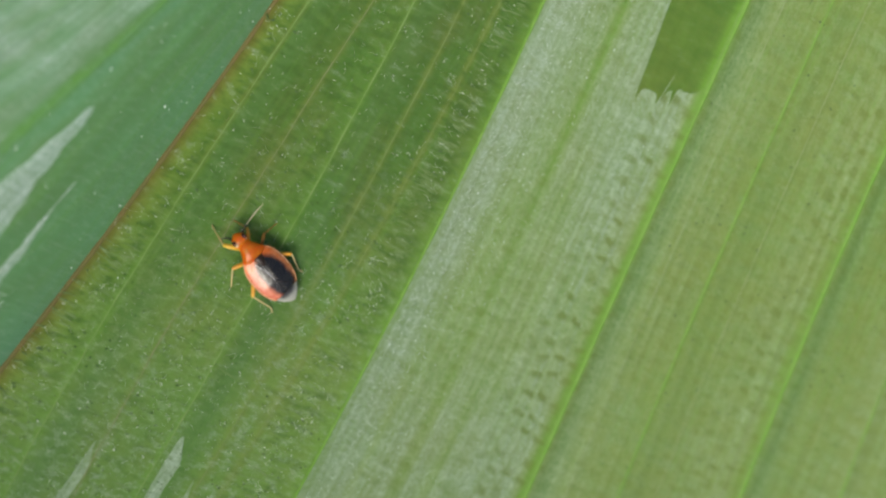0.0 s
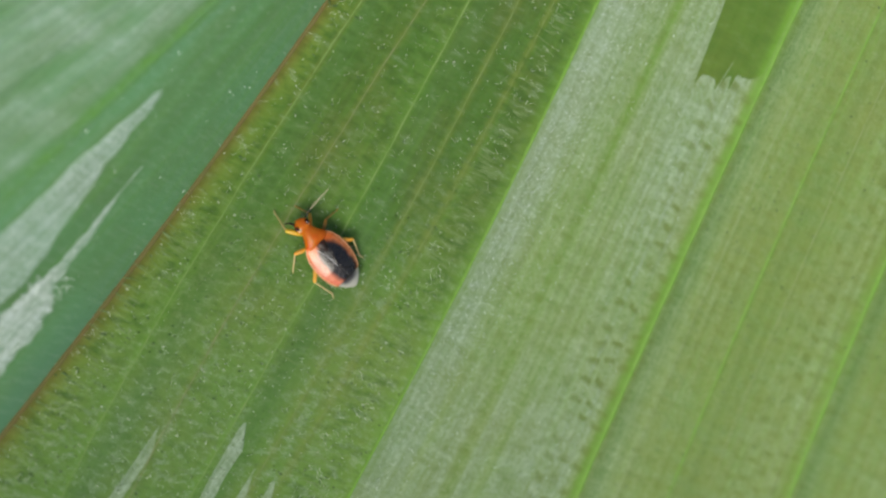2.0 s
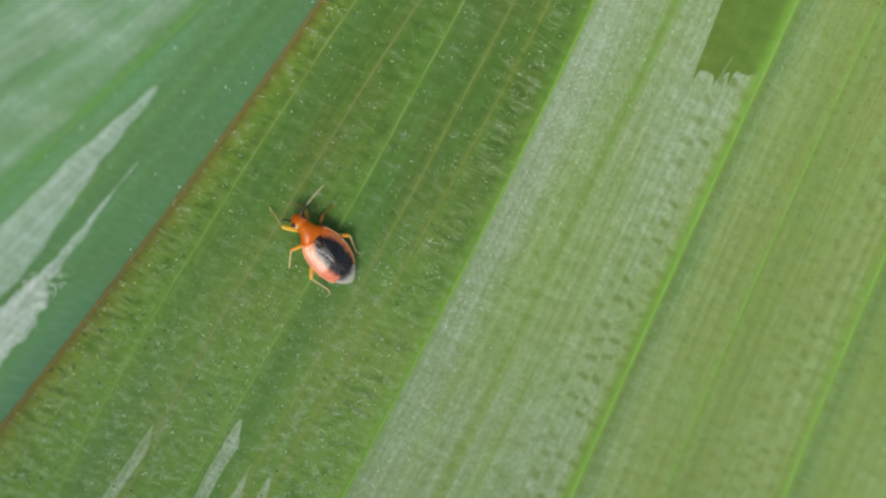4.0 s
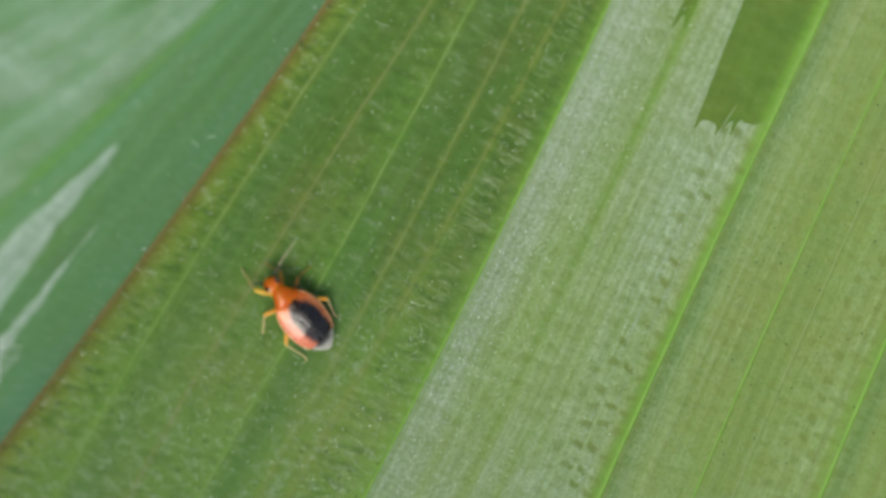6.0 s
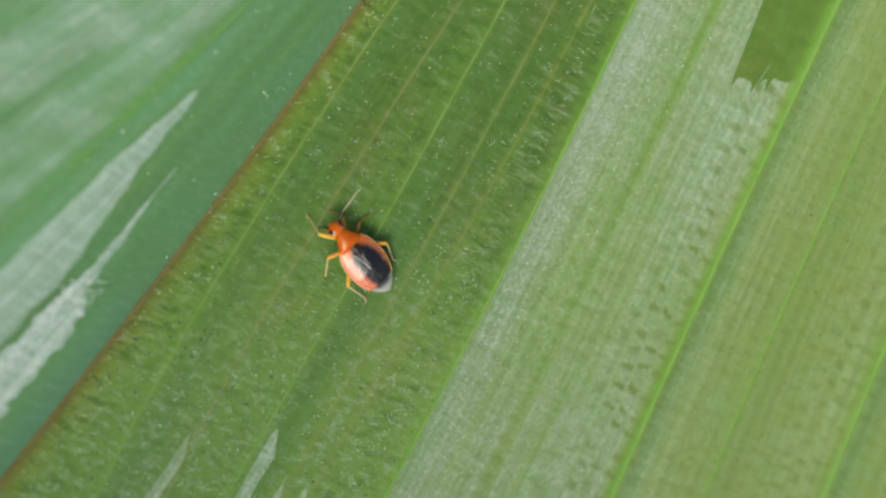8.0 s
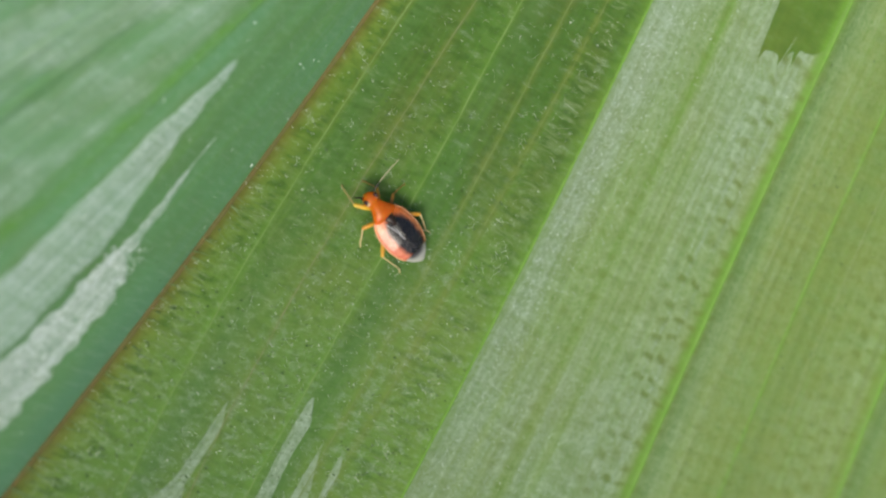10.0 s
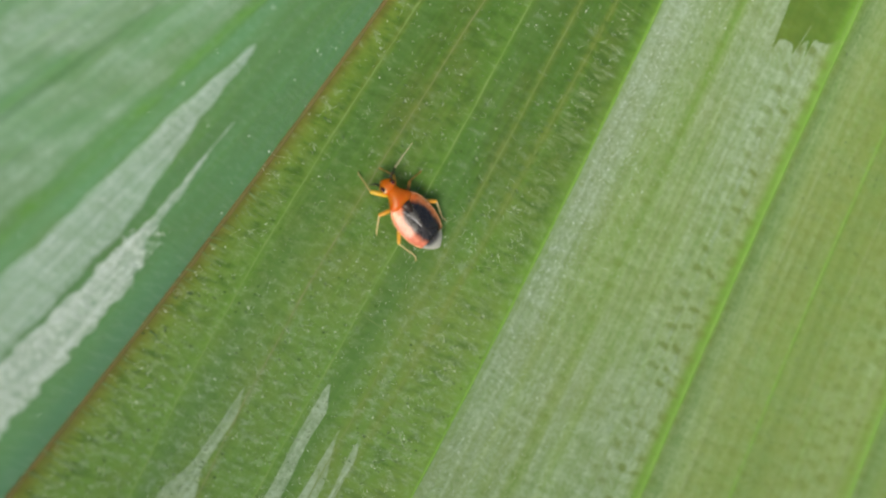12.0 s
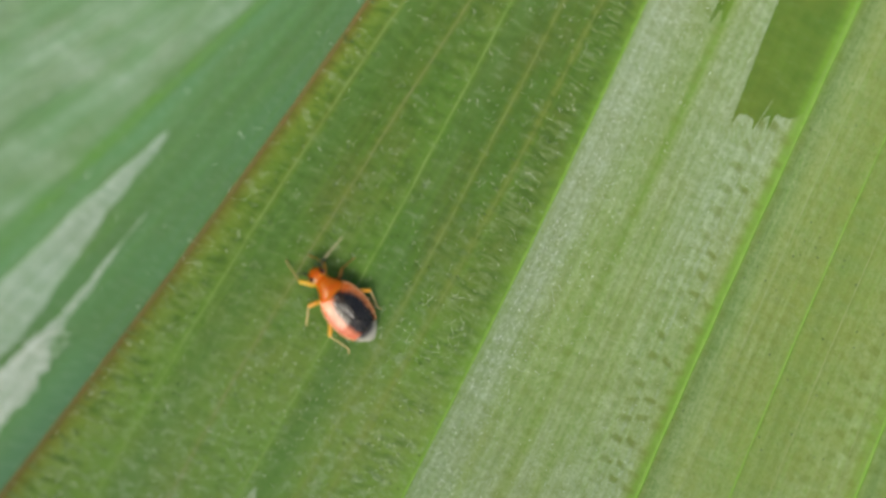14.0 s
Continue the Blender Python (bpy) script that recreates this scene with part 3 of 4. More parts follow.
def build_granules(leaf, second):
    """Tiny wax granules, stub hairs and specks painting their shade, scattered over the blades."""
    rng = np.random.default_rng(4)
    verts, faces = [], []
    speck_spots = []

    def grain(x, y, r, stretch, turn, z=None):
        z = float(leaf_height(x, y)) if z is None else z
        base = len(verts)
        c, s = math.cos(turn), math.sin(turn)
        for ring, (rr, h) in enumerate(((1.0, -0.2), (0.75, 0.9))):
            for k in range(6):
                a = 2 * math.pi * k / 6
                px, py = r * rr * stretch * math.cos(a), r * rr * math.sin(a)
                verts.append(((x + c * px - s * py) * MM, (y + s * px + c * py) * MM, (z + h * r) * MM))
        verts.append((x * MM, y * MM, (z + 1.2 * r) * MM))
        for k in range(6):
            n = (k + 1) % 6
            faces.append((base + k, base + n, base + 6 + n, base + 6 + k))
            faces.append((base + 6 + k, base + 6 + n, base + 12))

    for k in range(2300):
        uu, yy = (rng.uniform(0.03, 1.0) if rng.random() < 0.5 else rng.normal(0.55, 0.16)), rng.uniform(-16, 17 if k < 1400 else 1)
        grain(float(across(np.array(uu), yy)), yy, rng.choice([0.011, 0.015, 0.020, 0.027], p=[0.34, 0.36, 0.24, 0.06]), rng.uniform(1, 2.2), rng.uniform(0, 3.1))
        if rng.random() < 0.6:
            speck_spots.append((uu, yy, rng.uniform(0.022, 0.045), rng.uniform(1, 1.7)))
    for _ in range(210):
        u0, y0 = rng.uniform(0.12, 0.95), rng.uniform(-16, 17)
        x0, tilt = float(across(np.array(u0), y0)), radians(rng.normal(-28, 30))
        speck_spots.append((u0, y0 - 0.12, rng.uniform(0.03, 0.06), rng.uniform(1.2, 2.6)))
        for _ in range(rng.integers(3, 8)):
            a, b = rng.normal(0, 0.17), rng.normal(0, 0.08)
            grain(x0 + a * math.cos(tilt) - b * math.sin(tilt), y0 + a * math.sin(tilt) + b * math.cos(tilt), rng.uniform(0.008, 0.015), rng.uniform(1.2, 4.0), tilt + rng.normal(0, 0.6))
    for _ in range(170):
        uu, yy = (rng.uniform(0.01, 0.14) if rng.random() < 0.5 else 1 - abs(rng.normal(0.03, 0.08))), rng.uniform(-16, 17)
        grain(float(across(np.array(uu), yy)), yy, rng.uniform(0.012, 0.020), rng.uniform(2, 5), radians(rng.normal(-28, 14)))
    for _ in range(95):
        u0, y0 = (rng.uniform(0.03, 0.15) if rng.random() < 0.5 else rng.uniform(0.80, 0.97)), rng.uniform(-16, 17)
        x0, tilt = float(across(np.array(u0), y0)), radians(rng.normal(-28, 18))
        for _ in range(rng.integers(6, 15)):
            a, b = rng.normal(0, 0.34), rng.normal(0, 0.12)
            if rng.random() < 0.15:
                speck_spots.append((u0 + 0.06 * a, y0 + b - 0.15, rng.uniform(0.03, 0.06), rng.uniform(1.5, 3.5)))
            grain(x0 + a * math.cos(tilt) - b * math.sin(tilt), y0 + a * math.sin(tilt) + b * math.cos(tilt), rng.uniform(0.008, 0.018), rng.uniform(1.4, 4.5), tilt + rng.normal(0, 0.4))
    me = bpy.data.meshes.new("wax_grain")
    me.from_pydata(verts, [], faces)
    tagged(part("wax_grain", me, GRAIN, leaf, "scattered white wax granules"), kind="stuff")
    verts, faces = [], []
    for _ in range(4200):
        uu, yy = 1.015 + abs(rng.normal(0, 0.15)), rng.uniform(-16, 17)
        if uu < 1.9 and rng.random() < 0.35 + 0.65 * min(1, max(0, (yy + 9) / 10)):
            grain(float(across(np.array(uu), yy)), yy, rng.choice([0.011, 0.017, 0.024, 0.034], p=[0.4, 0.35, 0.2, 0.05]), rng.uniform(1, 2.4), rng.normal(1.1, 0.5))
    for _ in range(1100):
        uu, yy = rng.uniform(1.02, 1.96), rng.uniform(-16, 17)
        if yy < 8.6 or uu < 1.62:
            grain(float(across(np.array(uu), yy)), yy, rng.choice([0.010, 0.014, 0.020]), rng.uniform(1, 2.5), rng.normal(1.1, 0.5))
    me = bpy.data.meshes.new("frost_grain")
    me.from_pydata(verts, [], faces)
    tagged(part("frost_grain", me, FROST, leaf, "fine glittering white wax frost beside the lime vein"), kind="stuff")
    verts, faces = [], []
    # dark grains beside the granules stand in for their small shadows
    for uu, yy, size, stretch in speck_spots:
        way = rng.uniform(0.4, 3.4)
        x, y = float(across(np.array(uu), yy)) + 0.07 * math.cos(way), yy + 0.06 * math.sin(way)
        grain(x, y, size, stretch, radians(rng.normal(-28, 20)), float(leaf_height(x, y)) - 0.85 * size + 0.012)
    me = bpy.data.meshes.new("shade_speck")
    me.from_pydata(verts, [], faces)
    tagged(part("shade_speck", me, SHADE_SPECK, leaf, "scattered dark green specks standing for granule shade"), kind="stuff")
    # veinlets: short flat ridges that run slantwise across the blade to the strong vein and the margin
    verts, faces = [], []
    for k in range(640):
        pick = rng.random()
        u0 = 0.985 - abs(rng.normal(0, 0.07)) if pick < 0.7 else rng.uniform(0.025, 0.13) if pick < 0.95 else rng.uniform(0.2, 0.9)
        y0, tilt, length, wide = rng.uniform(-16, 17 if u0 > 0.2 else 2), radians(rng.normal(-31, 8)), rng.uniform(0.3, 1.25), rng.uniform(0.018, 0.042)
        x0, bend, base = float(across(np.array(u0), y0)), rng.normal(0, 0.12), len(verts)
        for i in range(7):
            q = i / 6 - 0.5
            px, py = x0 + length * q * math.cos(tilt) + bend * (q * q - 0.12) * math.sin(-tilt), y0 + length * q * math.sin(tilt) + bend * (q * q - 0.12)
            w = wide * (1 - (2 * q) ** 4 * 0.85) * (0.8 + 0.35 * math.sin(5 * q * length + k))
            for side, up in ((-1, -0.004), (0, 0.016), (1, -0.004)):
                ex, ey = px - side * w * math.sin(tilt), py + side * w * math.cos(tilt)
                verts.append((ex * MM, ey * MM, (float(leaf_height(ex, ey)) + up) * MM))
        for i in range(6):
            for j in (0, 1):
                n = base + 3 * i + j
                faces.append((n, n + 3, n + 4, n + 1))
    me = bpy.data.meshes.new("veinlet")
    me.from_pydata(verts, [], faces)
    tagged(part("veinlet", me, VEINLET, leaf, "fine pale slanting cross veinlets"), kind="stuff")
    verts, faces = [], []
    for _ in range(1500):
        q, y = (rng.uniform(0.20, 0.39), rng.uniform(-12, -0.3)) if rng.random() < 0.95 else (rng.uniform(0.0, 0.95), rng.uniform(-12, 14))
        x = -12.28 + 0.7134 * y + q * (-6.63 + 0.267 * y)
        d, t = -0.814 * (x + 12.28) + 0.581 * y, 0.581 * (x + 12.28) + 0.814 * y
        grain(x, y, rng.choice([0.016, 0.024, 0.034], p=[0.5, 0.35, 0.15]), rng.uniform(1, 2.6), rng.uniform(0, 3.1), float(rise_height(d, t)) + 0.03)
    me = bpy.data.meshes.new("wax_grain")
    me.from_pydata(verts, [], faces)
    tagged(part("wax_grain", me, GLINT, second, "scattered white wax granules"), kind="stuff")


# ---- the second leaf, which rises beside the margin ----
def rise_height(d, t):
    """Height of the second leaf at d mm out from the margin line, t mm along it."""
    ex, ey = -12.28 + 0.581 * t, 0.814 * t
    up = np.where(d > 0, 9.0 * (1 - np.exp(-np.maximum(d, 0) / 2.8)), 0.45 * d)
    return leaf_height(ex, ey) - 0.30 + up


def build_second_leaf():
    leaf = tagged(new("leaf"), "bluish green glossy leaf curving up beside the brown margin", "leaf")
    d = np.concatenate([np.linspace(-5, 0, 12)[:-1], np.linspace(0, 9, 170), np.linspace(9, 26, 40)[1:]])
    t = np.concatenate([np.linspace(-52, -22, 30)[:-1], np.linspace(-22, 24, 230), np.linspace(24, 56, 30)[1:]])
    Dd, T = np.meshgrid(d, t)
    Dd = Dd * taper_off(T, 28.0, 28.5)
    X = -12.28 + 0.581 * T - 0.814 * Dd
    Y = 0.814 * T + 0.581 * Dd
    Q = (X + 12.28 - 0.7134 * Y) / (-6.63 + 0.267 * bowed(Y, 13.0, 5.0))
    Z = rise_height(Dd, T)
    S, V = 6.5 * Q, 1.25 * T
    for q0, h in ((0.965, 0.10), (1.75, 0.05), (0.48, 0.04), (0.26, 0.03), (1.35, 0.04)):
        Z += h * np.exp(-((Q - q0) * 5.5 / 0.3) ** 2)
    Z += 0.02 * np.sin(Q * 30)
    upper, lower = 0.76 - 0.045 * step(Y, 4.0, 7.2), 0.44 + 0.205 * step(Y, -1.0, 7.2)
    streak = step(np.minimum(upper - Q, Q - lower) + 0.012 * np.sin(2.9 * Y + 14 * Q) * np.sin(1.1 * Y), -0.045, 0.022) * step(7.8 - Y, 0.0, 0.8)
    upper = 0.352 + 0.02 * step(Y, 1.0, 4.0) + 0.03 * step(-Y, 0.4, 1.0) + 0.04 * step(-Y, 2.0, 6.0)
    lower = 0.356 - 0.068 * step(4.0 - Y, 0.0, 4.0) - 0.105 * step(-Y, 0.1, 2.4)
    ragged = 0.010 * np.sin(4.3 * Y + 9 * Q) + 0.007 * np.sin(9.7 * Y - 30 * Q)
    patch = step(np.minimum(upper - Q, Q - lower) + ragged * step(-Y, -3, 1), -0.022, 0.026) * step(4.5 - Y, -0.1, 0.3)
    far = step(Q, 0.98, 1.12) * (0.66 + 0.14 * np.sin(Q * 5.0 + 0.8 + 0.15 * Y) + 0.08 * np.sin(0.9 * Y + 3 * Q) + 0.16 * np.sin(1.9 * Y + 5 * Q) * np.sin(9 * Q - 0.9 * Y))
    bloom = np.maximum(np.maximum(streak, patch), far)
    thick = np.where(Q > 0.95, 0.28 + 0.07 * np.sin(2.2 * Q + 0.35 * Y) + 0.07 * np.sin(1.3 * Y + 4 * Q) * np.sin(7 * Q - 0.6 * Y + 1) + 0.07 * np.sin(2.9 * Y + 7 * Q) * np.sin(12 * Q - 1.3 * Y), np.where(Q > 0.41, 0.62, 0.86 + 0.10 * step(-Y, 0.0, 2.0)))
    fuzz = 0.06 + 0.0 * Q
    lime = 0.95 * np.exp(-((Q - 0.985 - 0.012 * np.sin(2.3 * Y)) / 0.058) ** 2) * (0.62 + 0.38 * np.sin(1.9 * Y + 1.7 * np.sin(1.3 * Y))) + 0.15 * np.exp(-((Q - 0.52) / 0.04) ** 2) 
    me = sheet("blade", np.stack([X, Y, Z], -1), np.stack([S, V], -1), dict(bloom=bloom, thick=thick, rust=0.0 * Q, streaks=0.3 + 0.0 * Q, haze=0.35 + 0.0 * Q, fuzz=fuzz, lime=lime, warm=0.0 * Q, ladder=0.0 * Q, cool=np.clip(0.85 * np.exp(-((Dd - 0.3) / 0.45) ** 2) * (0.45 + 0.55 * step(-Y, -4, 5)) + 0.5 * np.exp(-((Q - 0.86) / 0.06) ** 2), 0, 1), pale=0.5 + 0.6 * np.exp(-(Dd / 0.9) ** 2) + 0.5 * np.exp(-((Q - 0.84) / 0.07) ** 2) + 0.8 * step(-Y, 0.0, 7.0) * step(0.25 - Q, 0.0, 0.1)))
    blade = part("blade", me, LEAF_BLUE, leaf, "smooth bluish green leaf blade with pale wax streaks")
    solid = blade.modifiers.new("thickness", "SOLIDIFY")
    solid.thickness, solid.offset = 0.22 * MM, 1
    for q0, r in ((0.965, 0.10),):
        path = []
        for yy in np.linspace(-30, 19, 60):
            xx = -12.28 + 0.7134 * yy + q0 * (-6.63 + 0.267 * bowed(yy, 13.0, 5.0))
            dd, tt = -0.814 * (xx + 12.28) + 0.581 * yy, 0.581 * (xx + 12.28) + 0.814 * yy
            path.append((xx, yy, float(rise_height(dd, tt)) + 0.06))
        part("vein", tube(path, [r] * len(path), 8, 0.35), VEIN_BLUE, leaf, "soft green vein")
    return leaf


# ---- the bug ----
def lift(x):
    """The body is pitched: head up, tail low."""
    return 0.07 + 0.15 * (x + 1.0)


def mid(x):
    """The body's middle line, which bends a little."""
    return 0.045 - 0.038 * x


def rings_mesh(sections, sides=20):
    """A closed body through sections (x, y centre, half width, z low, z high) in mm."""
    bm = bmesh.new()
    rings = []
    for x, yc, w, lo, hi in sections:
        level, half = (lo + hi) / 2, (hi - lo) / 2
        rings.append([bm.verts.new((x * MM, (yc + mid(x) + w * math.cos(a)) * MM, (level + lift(x) + half * math.sin(a)) * MM))
                      for a in (2 * math.pi * k / sides for k in range(sides))])
    for a, b in zip(rings, rings[1:]):
        for k in range(sides):
            bm.faces.new((a[k], a[(k + 1) % sides], b[(k + 1) % sides], b[k]))
    bm.faces.new(rings[0])
    bm.faces.new(rings[-1])
    bmesh.ops.recalc_face_normals(bm, faces=bm.faces)
    return bm


WING_EDGE = [(1.27, 0.52), (1.12, 0.64), (0.9, 0.78), (0.6, 0.885), (0.2, 0.945), (-0.2, 0.945), (-0.55, 0.895), (-0.9, 0.775), (-1.22, 0.60), (-1.45, 0.42), (-1.60, 0.25), (-1.68, 0.12), (-1.71, 0.02)]


def wing_half(x):
    for (xa, wa), (xb, wb) in zip(WING_EDGE, WING_EDGE[1:]):
        if x >= xb:
            return wb + (wa - wb) * (x - xb) / (xa - xb)
    return 0.02


def wing_top(x, y):
    """Height of the closed wings over the back."""
    crown = 0.86 - 0.085 * max(0.0, x + 0.4) - 0.16 * max(0.0, -0.4 - x) ** 1.3
    w = max(0.05, wing_half(x))
    return lift(x) + crown - 0.30 * (abs(y) / 0.97) ** 1.65 - 0.03 * (abs(y) / w) ** 8


def wing_sheet(x0, x1, side, lift=0.0, inner=0.0, nx=26, ny=14, thick=0.025):
    """One wing cover as a thin curved plate between two stations."""
    bm = bmesh.new()
    grids = []
    for low in (0.0, thick):
        grid = []
        for i in range(nx + 1):
            x = x0 + (x1 - x0) * i / nx
            w = wing_half(x)
            row = []
            for j in range(ny + 1):
                y = side * (inner + (w - inner) * j / ny)
                row.append(bm.verts.new((x * MM, (y + mid(x)) * MM, (wing_top(x, y) + lift - low) * MM)))
            grid.append(row)
        grids.append(grid)
    for g in grids:
        for i in range(nx):
            for j in range(ny):
                bm.faces.new((g[i][j], g[i + 1][j], g[i + 1][j + 1], g[i][j + 1]))
    top, low = grids
    edge = [(i, 0) for i in range(nx)] + [(nx, j) for j in range(ny)] + [(i, ny) for i in range(nx, 0, -1)] + [(0, j) for j in range(ny, 0, -1)]
    for (a, b), (c, d) in zip(edge, edge[1:] + edge[:1]):
        bm.faces.new((top[a][b], top[c][d], low[c][d], low[a][b]))
    bmesh.ops.recalc_face_normals(bm, faces=bm.faces)
    return bm


def ball(center, radius, squash=(1, 1, 1)):
    bm = bmesh.new()
    bmesh.ops.create_uvsphere(bm, u_segments=16, v_segments=10, radius=1)
    for v in bm.verts:
        v.co = (Vector(center) + Vector((v.co.x * radius * squash[0], v.co.y * radius * squash[1], v.co.z * radius * squash[2]))) * MM
    return bm


def add_leg(bug, hip, knee, ankle, toe, thigh, shin, girth):
    mid = (Vector(hip) + Vector(knee)) / 2 + Vector((0, 0, 0.06))
    path = curved([hip, mid, knee])
    leg = part("leg", tube(path, [girth * (0.75 + 0.5 * math.sin(math.pi * min(1, 0.15 + 0.8 * i / len(path)))) for i in range(len(path))], 10), thigh, bug, "amber jointed leg")
    bend = (Vector(knee) + Vector(ankle)) / 2 + Vector((0, 0, 0.03))
    path = curved([knee, bend, ankle])
    part("shin", tube(path, [girth * (0.44 - 0.10 * i / len(path)) for i in range(len(path))], 8), shin, leg, "thin straw-coloured shin")
    part("foot", tube(curved([ankle, toe]), [girth * 0.36, girth * 0.36, girth * 0.33, girth * 0.31, girth * 0.28, girth * 0.2], 8), shin, leg)


def build_bug():
    origin = Vector((-3.638, 0.484, float(leaf_height(-3.638, 0.484)))) * MM
    up = Vector((0.2495, -0.0792, 0.9651)).normalized()
    ahead = Vector((math.cos(radians(135.4)), math.sin(radians(135.4)), 0))
    ahead = (ahead - up * ahead.dot(up)).normalized()
    left = up.cross(ahead)
    bug = tagged(new("plant_bug"), "small orange plant bug with black-blotched wings on the leaf", "insect")
    bug.matrix_world = Matrix.Translation(origin) @ Matrix((ahead, left, up)).transposed().to_4x4()
    part("abdomen", rings_mesh([(1.15, 0, 0.42, 0.22, 0.62), (0.8, 0, 0.66, 0.16, 0.66), (0.3, 0, 0.82, 0.13, 0.60), (-0.3, 0, 0.84, 0.13, 0.54),
                                (-0.8, 0, 0.72, 0.16, 0.48), (-1.2, 0, 0.48, 0.2, 0.42), (-1.42, 0, 0.22, 0.25, 0.36), (-1.5, 0, 0.04, 0.29, 0.32)]), ORANGE, bug)
    part("thorax_shield", rings_mesh([(1.92, 0, 0.20, 0.36, 0.64), (1.84, 0, 0.28, 0.30, 0.72), (1.70, 0, 0.335, 0.26, 0.79), (1.52, 0, 0.41, 0.22, 0.85), (1.36, 0, 0.51, 0.22, 0.89),
                                      (1.22, 0, 0.605, 0.26, 0.905), (1.12, 0, 0.63, 0.34, 0.90), (1.03, 0, 0.56, 0.44, 0.87), (0.97, 0, 0.42, 0.52, 0.83)], 28), SHIELD, bug, "glossy orange shield behind the head")
    part("scutellum", rings_mesh([(1.05, -0.06, 0.28, 0.6, 0.85), (0.85, -0.06, 0.21, 0.62, 0.885), (0.62, -0.06, 0.12, 0.66, 0.89), (0.45, -0.06, 0.03, 0.74, 0.87)], 14), UMBER, bug, "dark brown triangular plate between the wings")
    h = 0.02
    head = part("head", rings_mesh([(1.78, h, 0.24, 0.36, 0.66), (1.88, h, 0.33, 0.30, 0.73), (2.00, h, 0.385, 0.27, 0.775), (2.12, h, 0.395, 0.26, 0.76),
                                    (2.24, h, 0.34, 0.27, 0.69), (2.33, h, 0.245, 0.28, 0.59), (2.40, h, 0.13, 0.30, 0.50), (2.43, h, 0.04, 0.34, 0.44)], 24), HEAD, bug, "orange head with bulging dark eyes")
    for side in (1, -1):
        yc = h + mid(2.1)
        # cream ball paints the glare beside the eye; set lower on the right
        socket = part("eye_glare", ball((2.05, yc + side * 0.245, (0.645 if side > 0 else 0.60) + lift(2.05)), 0.145, (1.0, 0.8, 0.85)), GLARE_CREAM, head, "cream ball standing in for glare by the eye")
        part("eye", ball((2.13 if side > 0 else 2.10, yc + side * 0.285, 0.66 + lift(2.13)), 0.125, (1.05, 0.85, 1.0)), EYE, socket, "dark red compound eye")
    part("snout", tube(curved([(2.38, h, 0.80), (2.33, h, 0.55), (2.1, h, 0.40), (1.6, h, 0.34)]), [0.06 - 0.002 * i for i in range(16)], 8), AMBER, head)
    for side in (1, -1):
        wing = part("wing", wing_sheet(1.27, -1.14, side, 0.0 if side > 0 else 0.012, 0.0), WING, bug, "salmon wing cover with a black inner half")
        part("membrane", wing_sheet(-1.02, -1.71, side, -0.02 if side > 0 else -0.008, 0.0, 18, 14), MEMBRANE, wing, "smoky wing tip with a clear whitish end")
        rim = [(x, side * wing_half(x) + mid(x), wing_top(x, side * wing_half(x)) - 0.008) for x in (1.2, 1.05, 0.9, 0.6, 0.3, 0.0, -0.3, -0.6, -0.9, -1.1)]
        part("rim", tube(curved(rim, 3), [0.030] * 28, 8), SALMON, wing, "raised salmon wing edge")
        # left seam pale, right one black: the highlight is put into colour
        seam = [(x, side * y + mid(x), wing_top(x, side * y) + 0.012) for x, y in ((0.78, 0.27), (0.45, 0.17), (0.05, 0.09), (-0.36, 0.06 if side > 0 else 0.03))]
        part("seam", tube(curved(seam, 4), [0.018] * 13, 6), SEAM_SHINE if side > 0 else BLACK, wing, "wing seam with its highlight painted silver" if side > 0 else "dark seam along the wing")
        if side > 0:
            fold = [(x, y + mid(x), wing_top(x, y) + 0.008) for x, y in ((0.50, 0.06), (0.25, 0.05), (-0.05, 0.05), (-0.36, 0.04))]
            part("seam", tube(curved(fold, 4), [0.012] * 13, 6), SEAM_SHINE, wing, "wing seam with its highlight painted silver")
    for ends in (((-0.44, 0.06), (-0.70, 0.26), (-0.90, 0.42)), ((-0.46, 0.04), (-0.80, 0.14), (-1.06, 0.22)), ((-0.50, 0.0), (-0.85, -0.06), (-1.16, -0.10))):
        part("wing_vein", tube(curved([(x, y + mid(x), wing_top(x, y) + 0.012) for x, y in ends], 4), [0.013 - 0.0008 * i for i in range(9)], 6), ASH, bug, "fine grey vein in the wing tip")
    part("seam", tube(curved([(x, y + mid(x), wing_top(x, y) + 0.014) for x, y in ((-0.40, 0.02), (-0.72, -0.20), (-0.92, -0.44), (-1.04, -0.52))], 4), [0.010, 0.012, 0.013, 0.015, 0.017, 0.018, 0.019, 0.02, 0.02, 0.02, 0.02, 0.018, 0.016], 6), BLACK, bug, "dark seam across the wings")
    add_leg(bug, (1.72, 0.22, 0.62), (2.38, 0.64, 0.60), (3.20, 0.42, 0.08), (3.36, 0.35, 0.03), YELLOW, TAN, 0.092)
    # right front shin has the shade of the body in its colour
    add_leg(bug, (1.70, -0.30, 0.52), (2.16, -0.67, 0.48), (2.68, -0.52, 0.07), (2.82, -0.46, 0.03), AMBER, LEG_SHADED, 0.065)
    add_leg(bug, (1.10, 0.50, 0.55), (1.32, 1.10, 0.52), (0.82, 1.62, 0.08), (0.68, 1.74, 0.03), AMBER, STRAW, 0.08)
    # right middle leg too: body shade in its colour
    add_leg(bug, (1.15, -0.55, 0.50), (1.43, -1.04, 0.42), (1.33, -1.66, 0.07), (1.29, -1.84, 0.03), LEG_SHADED, LEG_SHADED, 0.062)
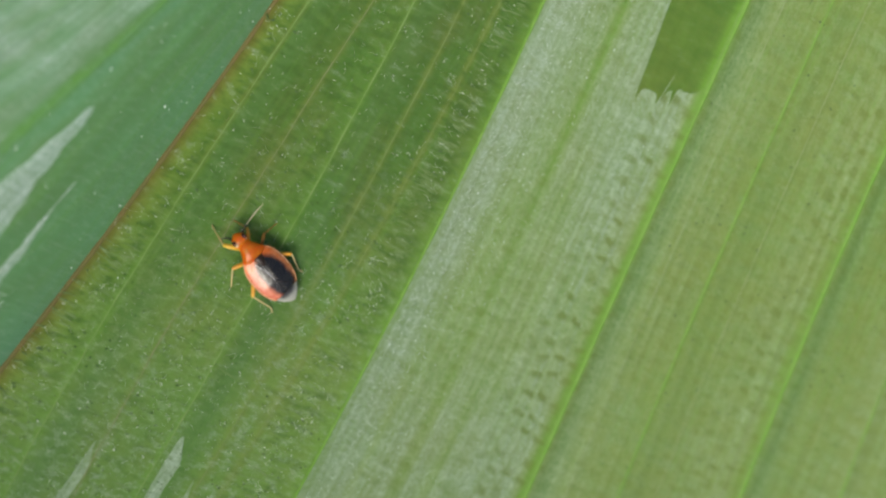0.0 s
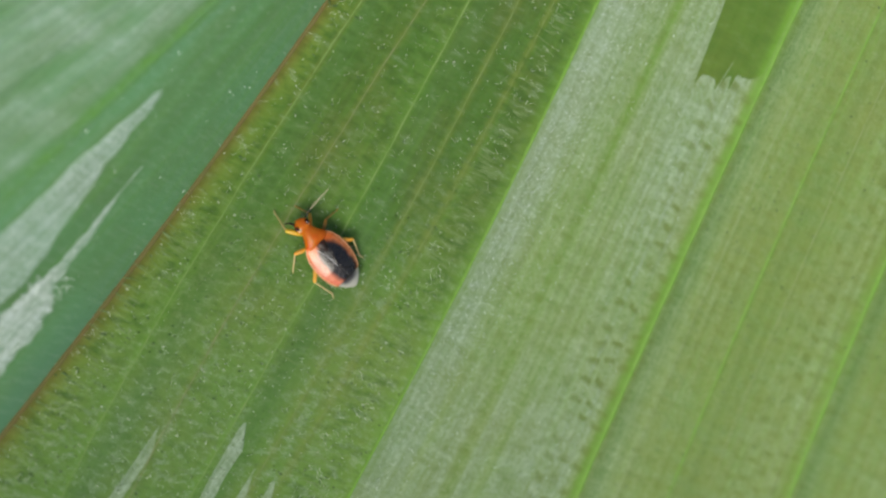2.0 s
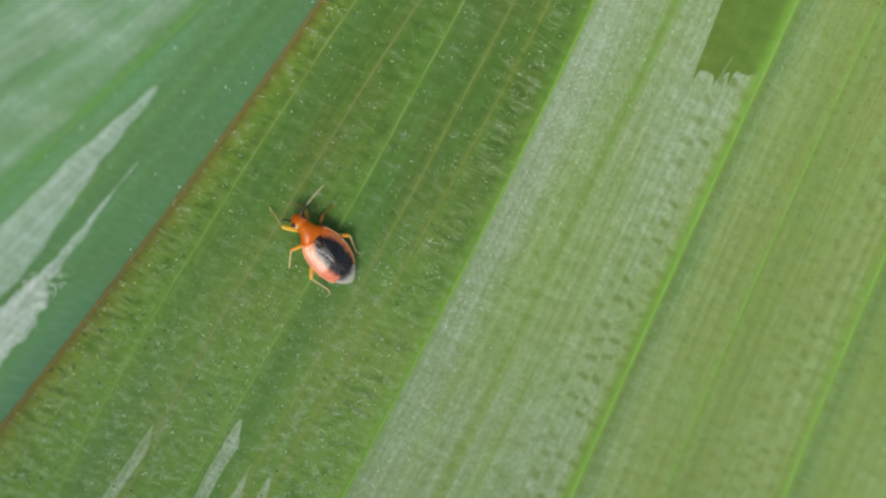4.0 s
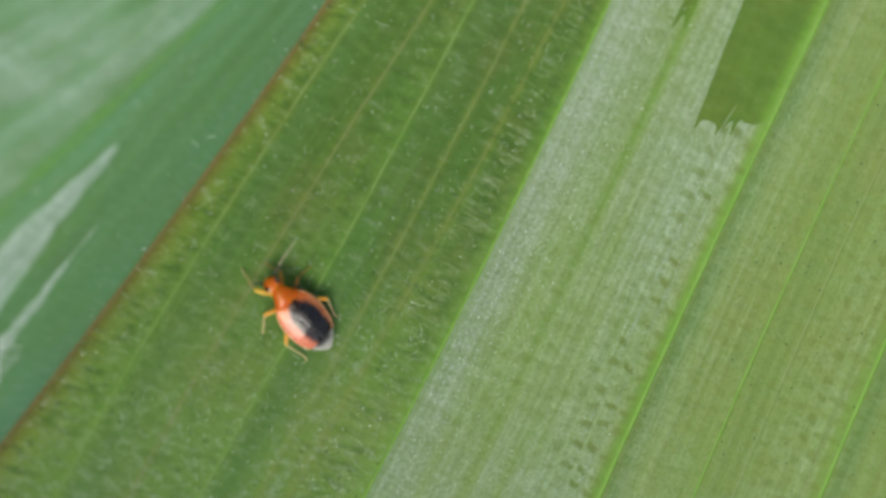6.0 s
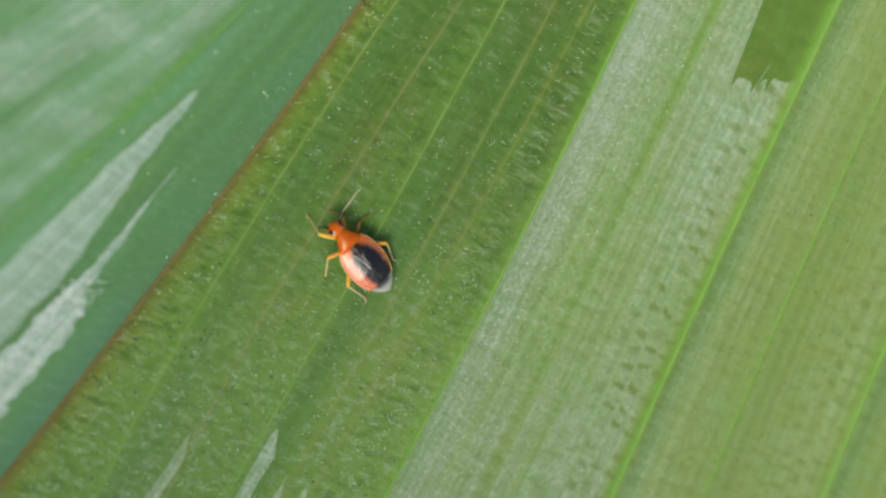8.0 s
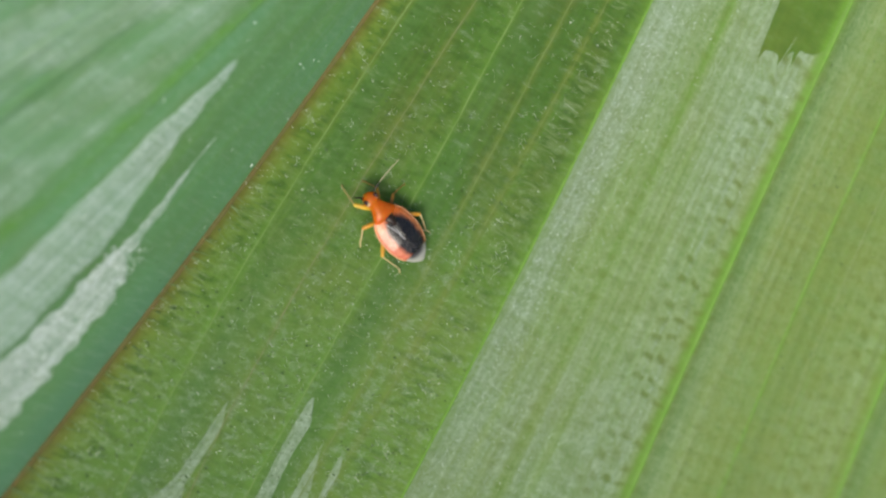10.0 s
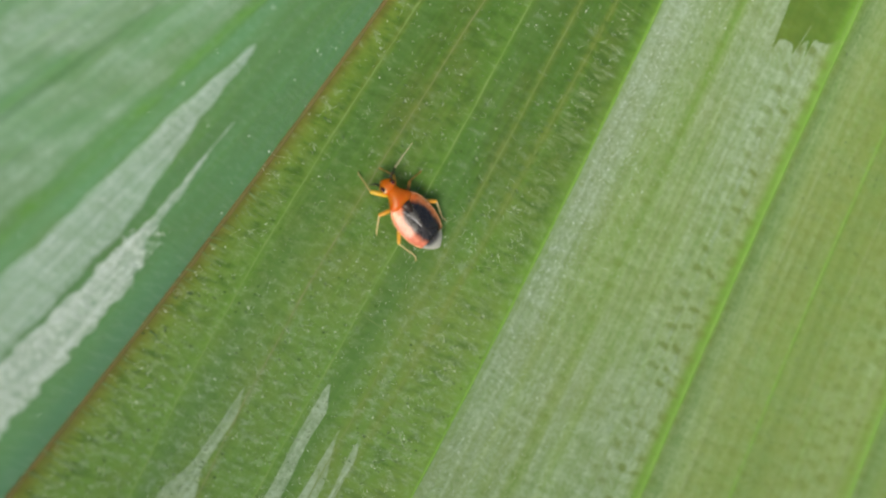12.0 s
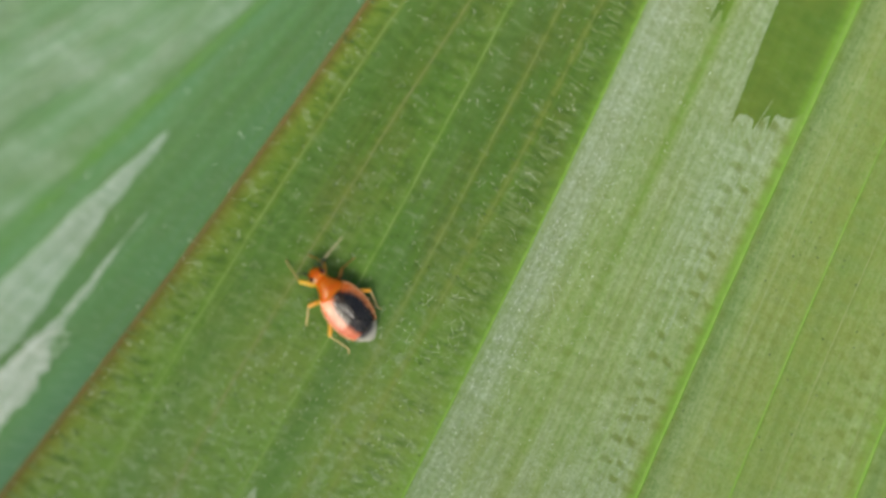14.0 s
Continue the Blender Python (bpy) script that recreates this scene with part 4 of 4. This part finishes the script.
    add_leg(bug, (0.35, 0.70, 0.40), (-0.25, 1.36, 0.55), (-1.28, 1.14, 0.10), (-1.50, 1.26, 0.03), AMBER, STRAW, 0.078)
    add_leg(bug, (0.40, -0.75, 0.40), (-0.10, -1.27, 0.55), (-0.91, -1.00, 0.10), (-1.12, -1.07, 0.03), AMBER, STRAW, 0.078)
    horns = []
    for at, first, rest in (((2.26, 0.20, 0.98), [(0, 0, 0), (0.26, 0.10, 0.09), (0.43, 0.31, 0.07)], None),
                            ((2.15, -0.27, 0.97), [(0, 0, 0), (0.12, -0.16, 0.05), (0.28, -0.60, 0.08)], [(0.28, -0.60, 0.08), (0.40, -1.22, 0.12), (0.50, -1.94, 0.10)])):
        horn = part("antenna", tube(curved(first), [0.045, 0.052, 0.052, 0.050, 0.048, 0.045, 0.042, 0.038, 0.035, 0.032, 0.028], 8), BLACK, bug, "black antenna base")
        horn.location = Vector(at) * MM
        if rest:
            part("antenna_tip", tube(curved(rest), [0.018, 0.02, 0.022, 0.023, 0.023, 0.022, 0.021, 0.02, 0.019, 0.017, 0.014], 8), PALE, horn, "pale slender antenna end")
        horns.append((horn, at))
    return bug, horns


leaf_main = build_leaf()
leaf_rising = build_second_leaf()
build_granules(leaf_main, leaf_rising)
plant_bug, antennae = build_bug()


def motions():
    """The bug stays put; its antennae sway a little."""
    rest = plant_bug.matrix_world.copy()
    walk(plant_bug, [(0.0, rest), (14.0, rest)])
    short = [(0.0, 0, -0.9), (1.5, 0, -1.0), (5.0, 0, 0.6), (9.0, 0, 1.0), (11.7, 0, 0.7), (14.0, 0, 0.6)]
    long = [(0.0, -30, -1), (1.0, -30, -3), (2.7, -29, -3), (5.0, -24, 3), (5.5, -20, 7), (6.5, -22, 4), (8.5, -20, 2), (9.2, -20, 0),
            (11.3, -19, -4), (12.0, -6, 2), (12.5, -13, -2), (13.0, -22, -5), (14.0, -30, -1)]
    for (horn, at), sway in zip(antennae, (short, long)):
        x, y, z = (a * MM for a in at)
        walk(horn, [(t, pose(x, y, z, rx, 0, rz)) for t, rx, rz in sway])


motions()
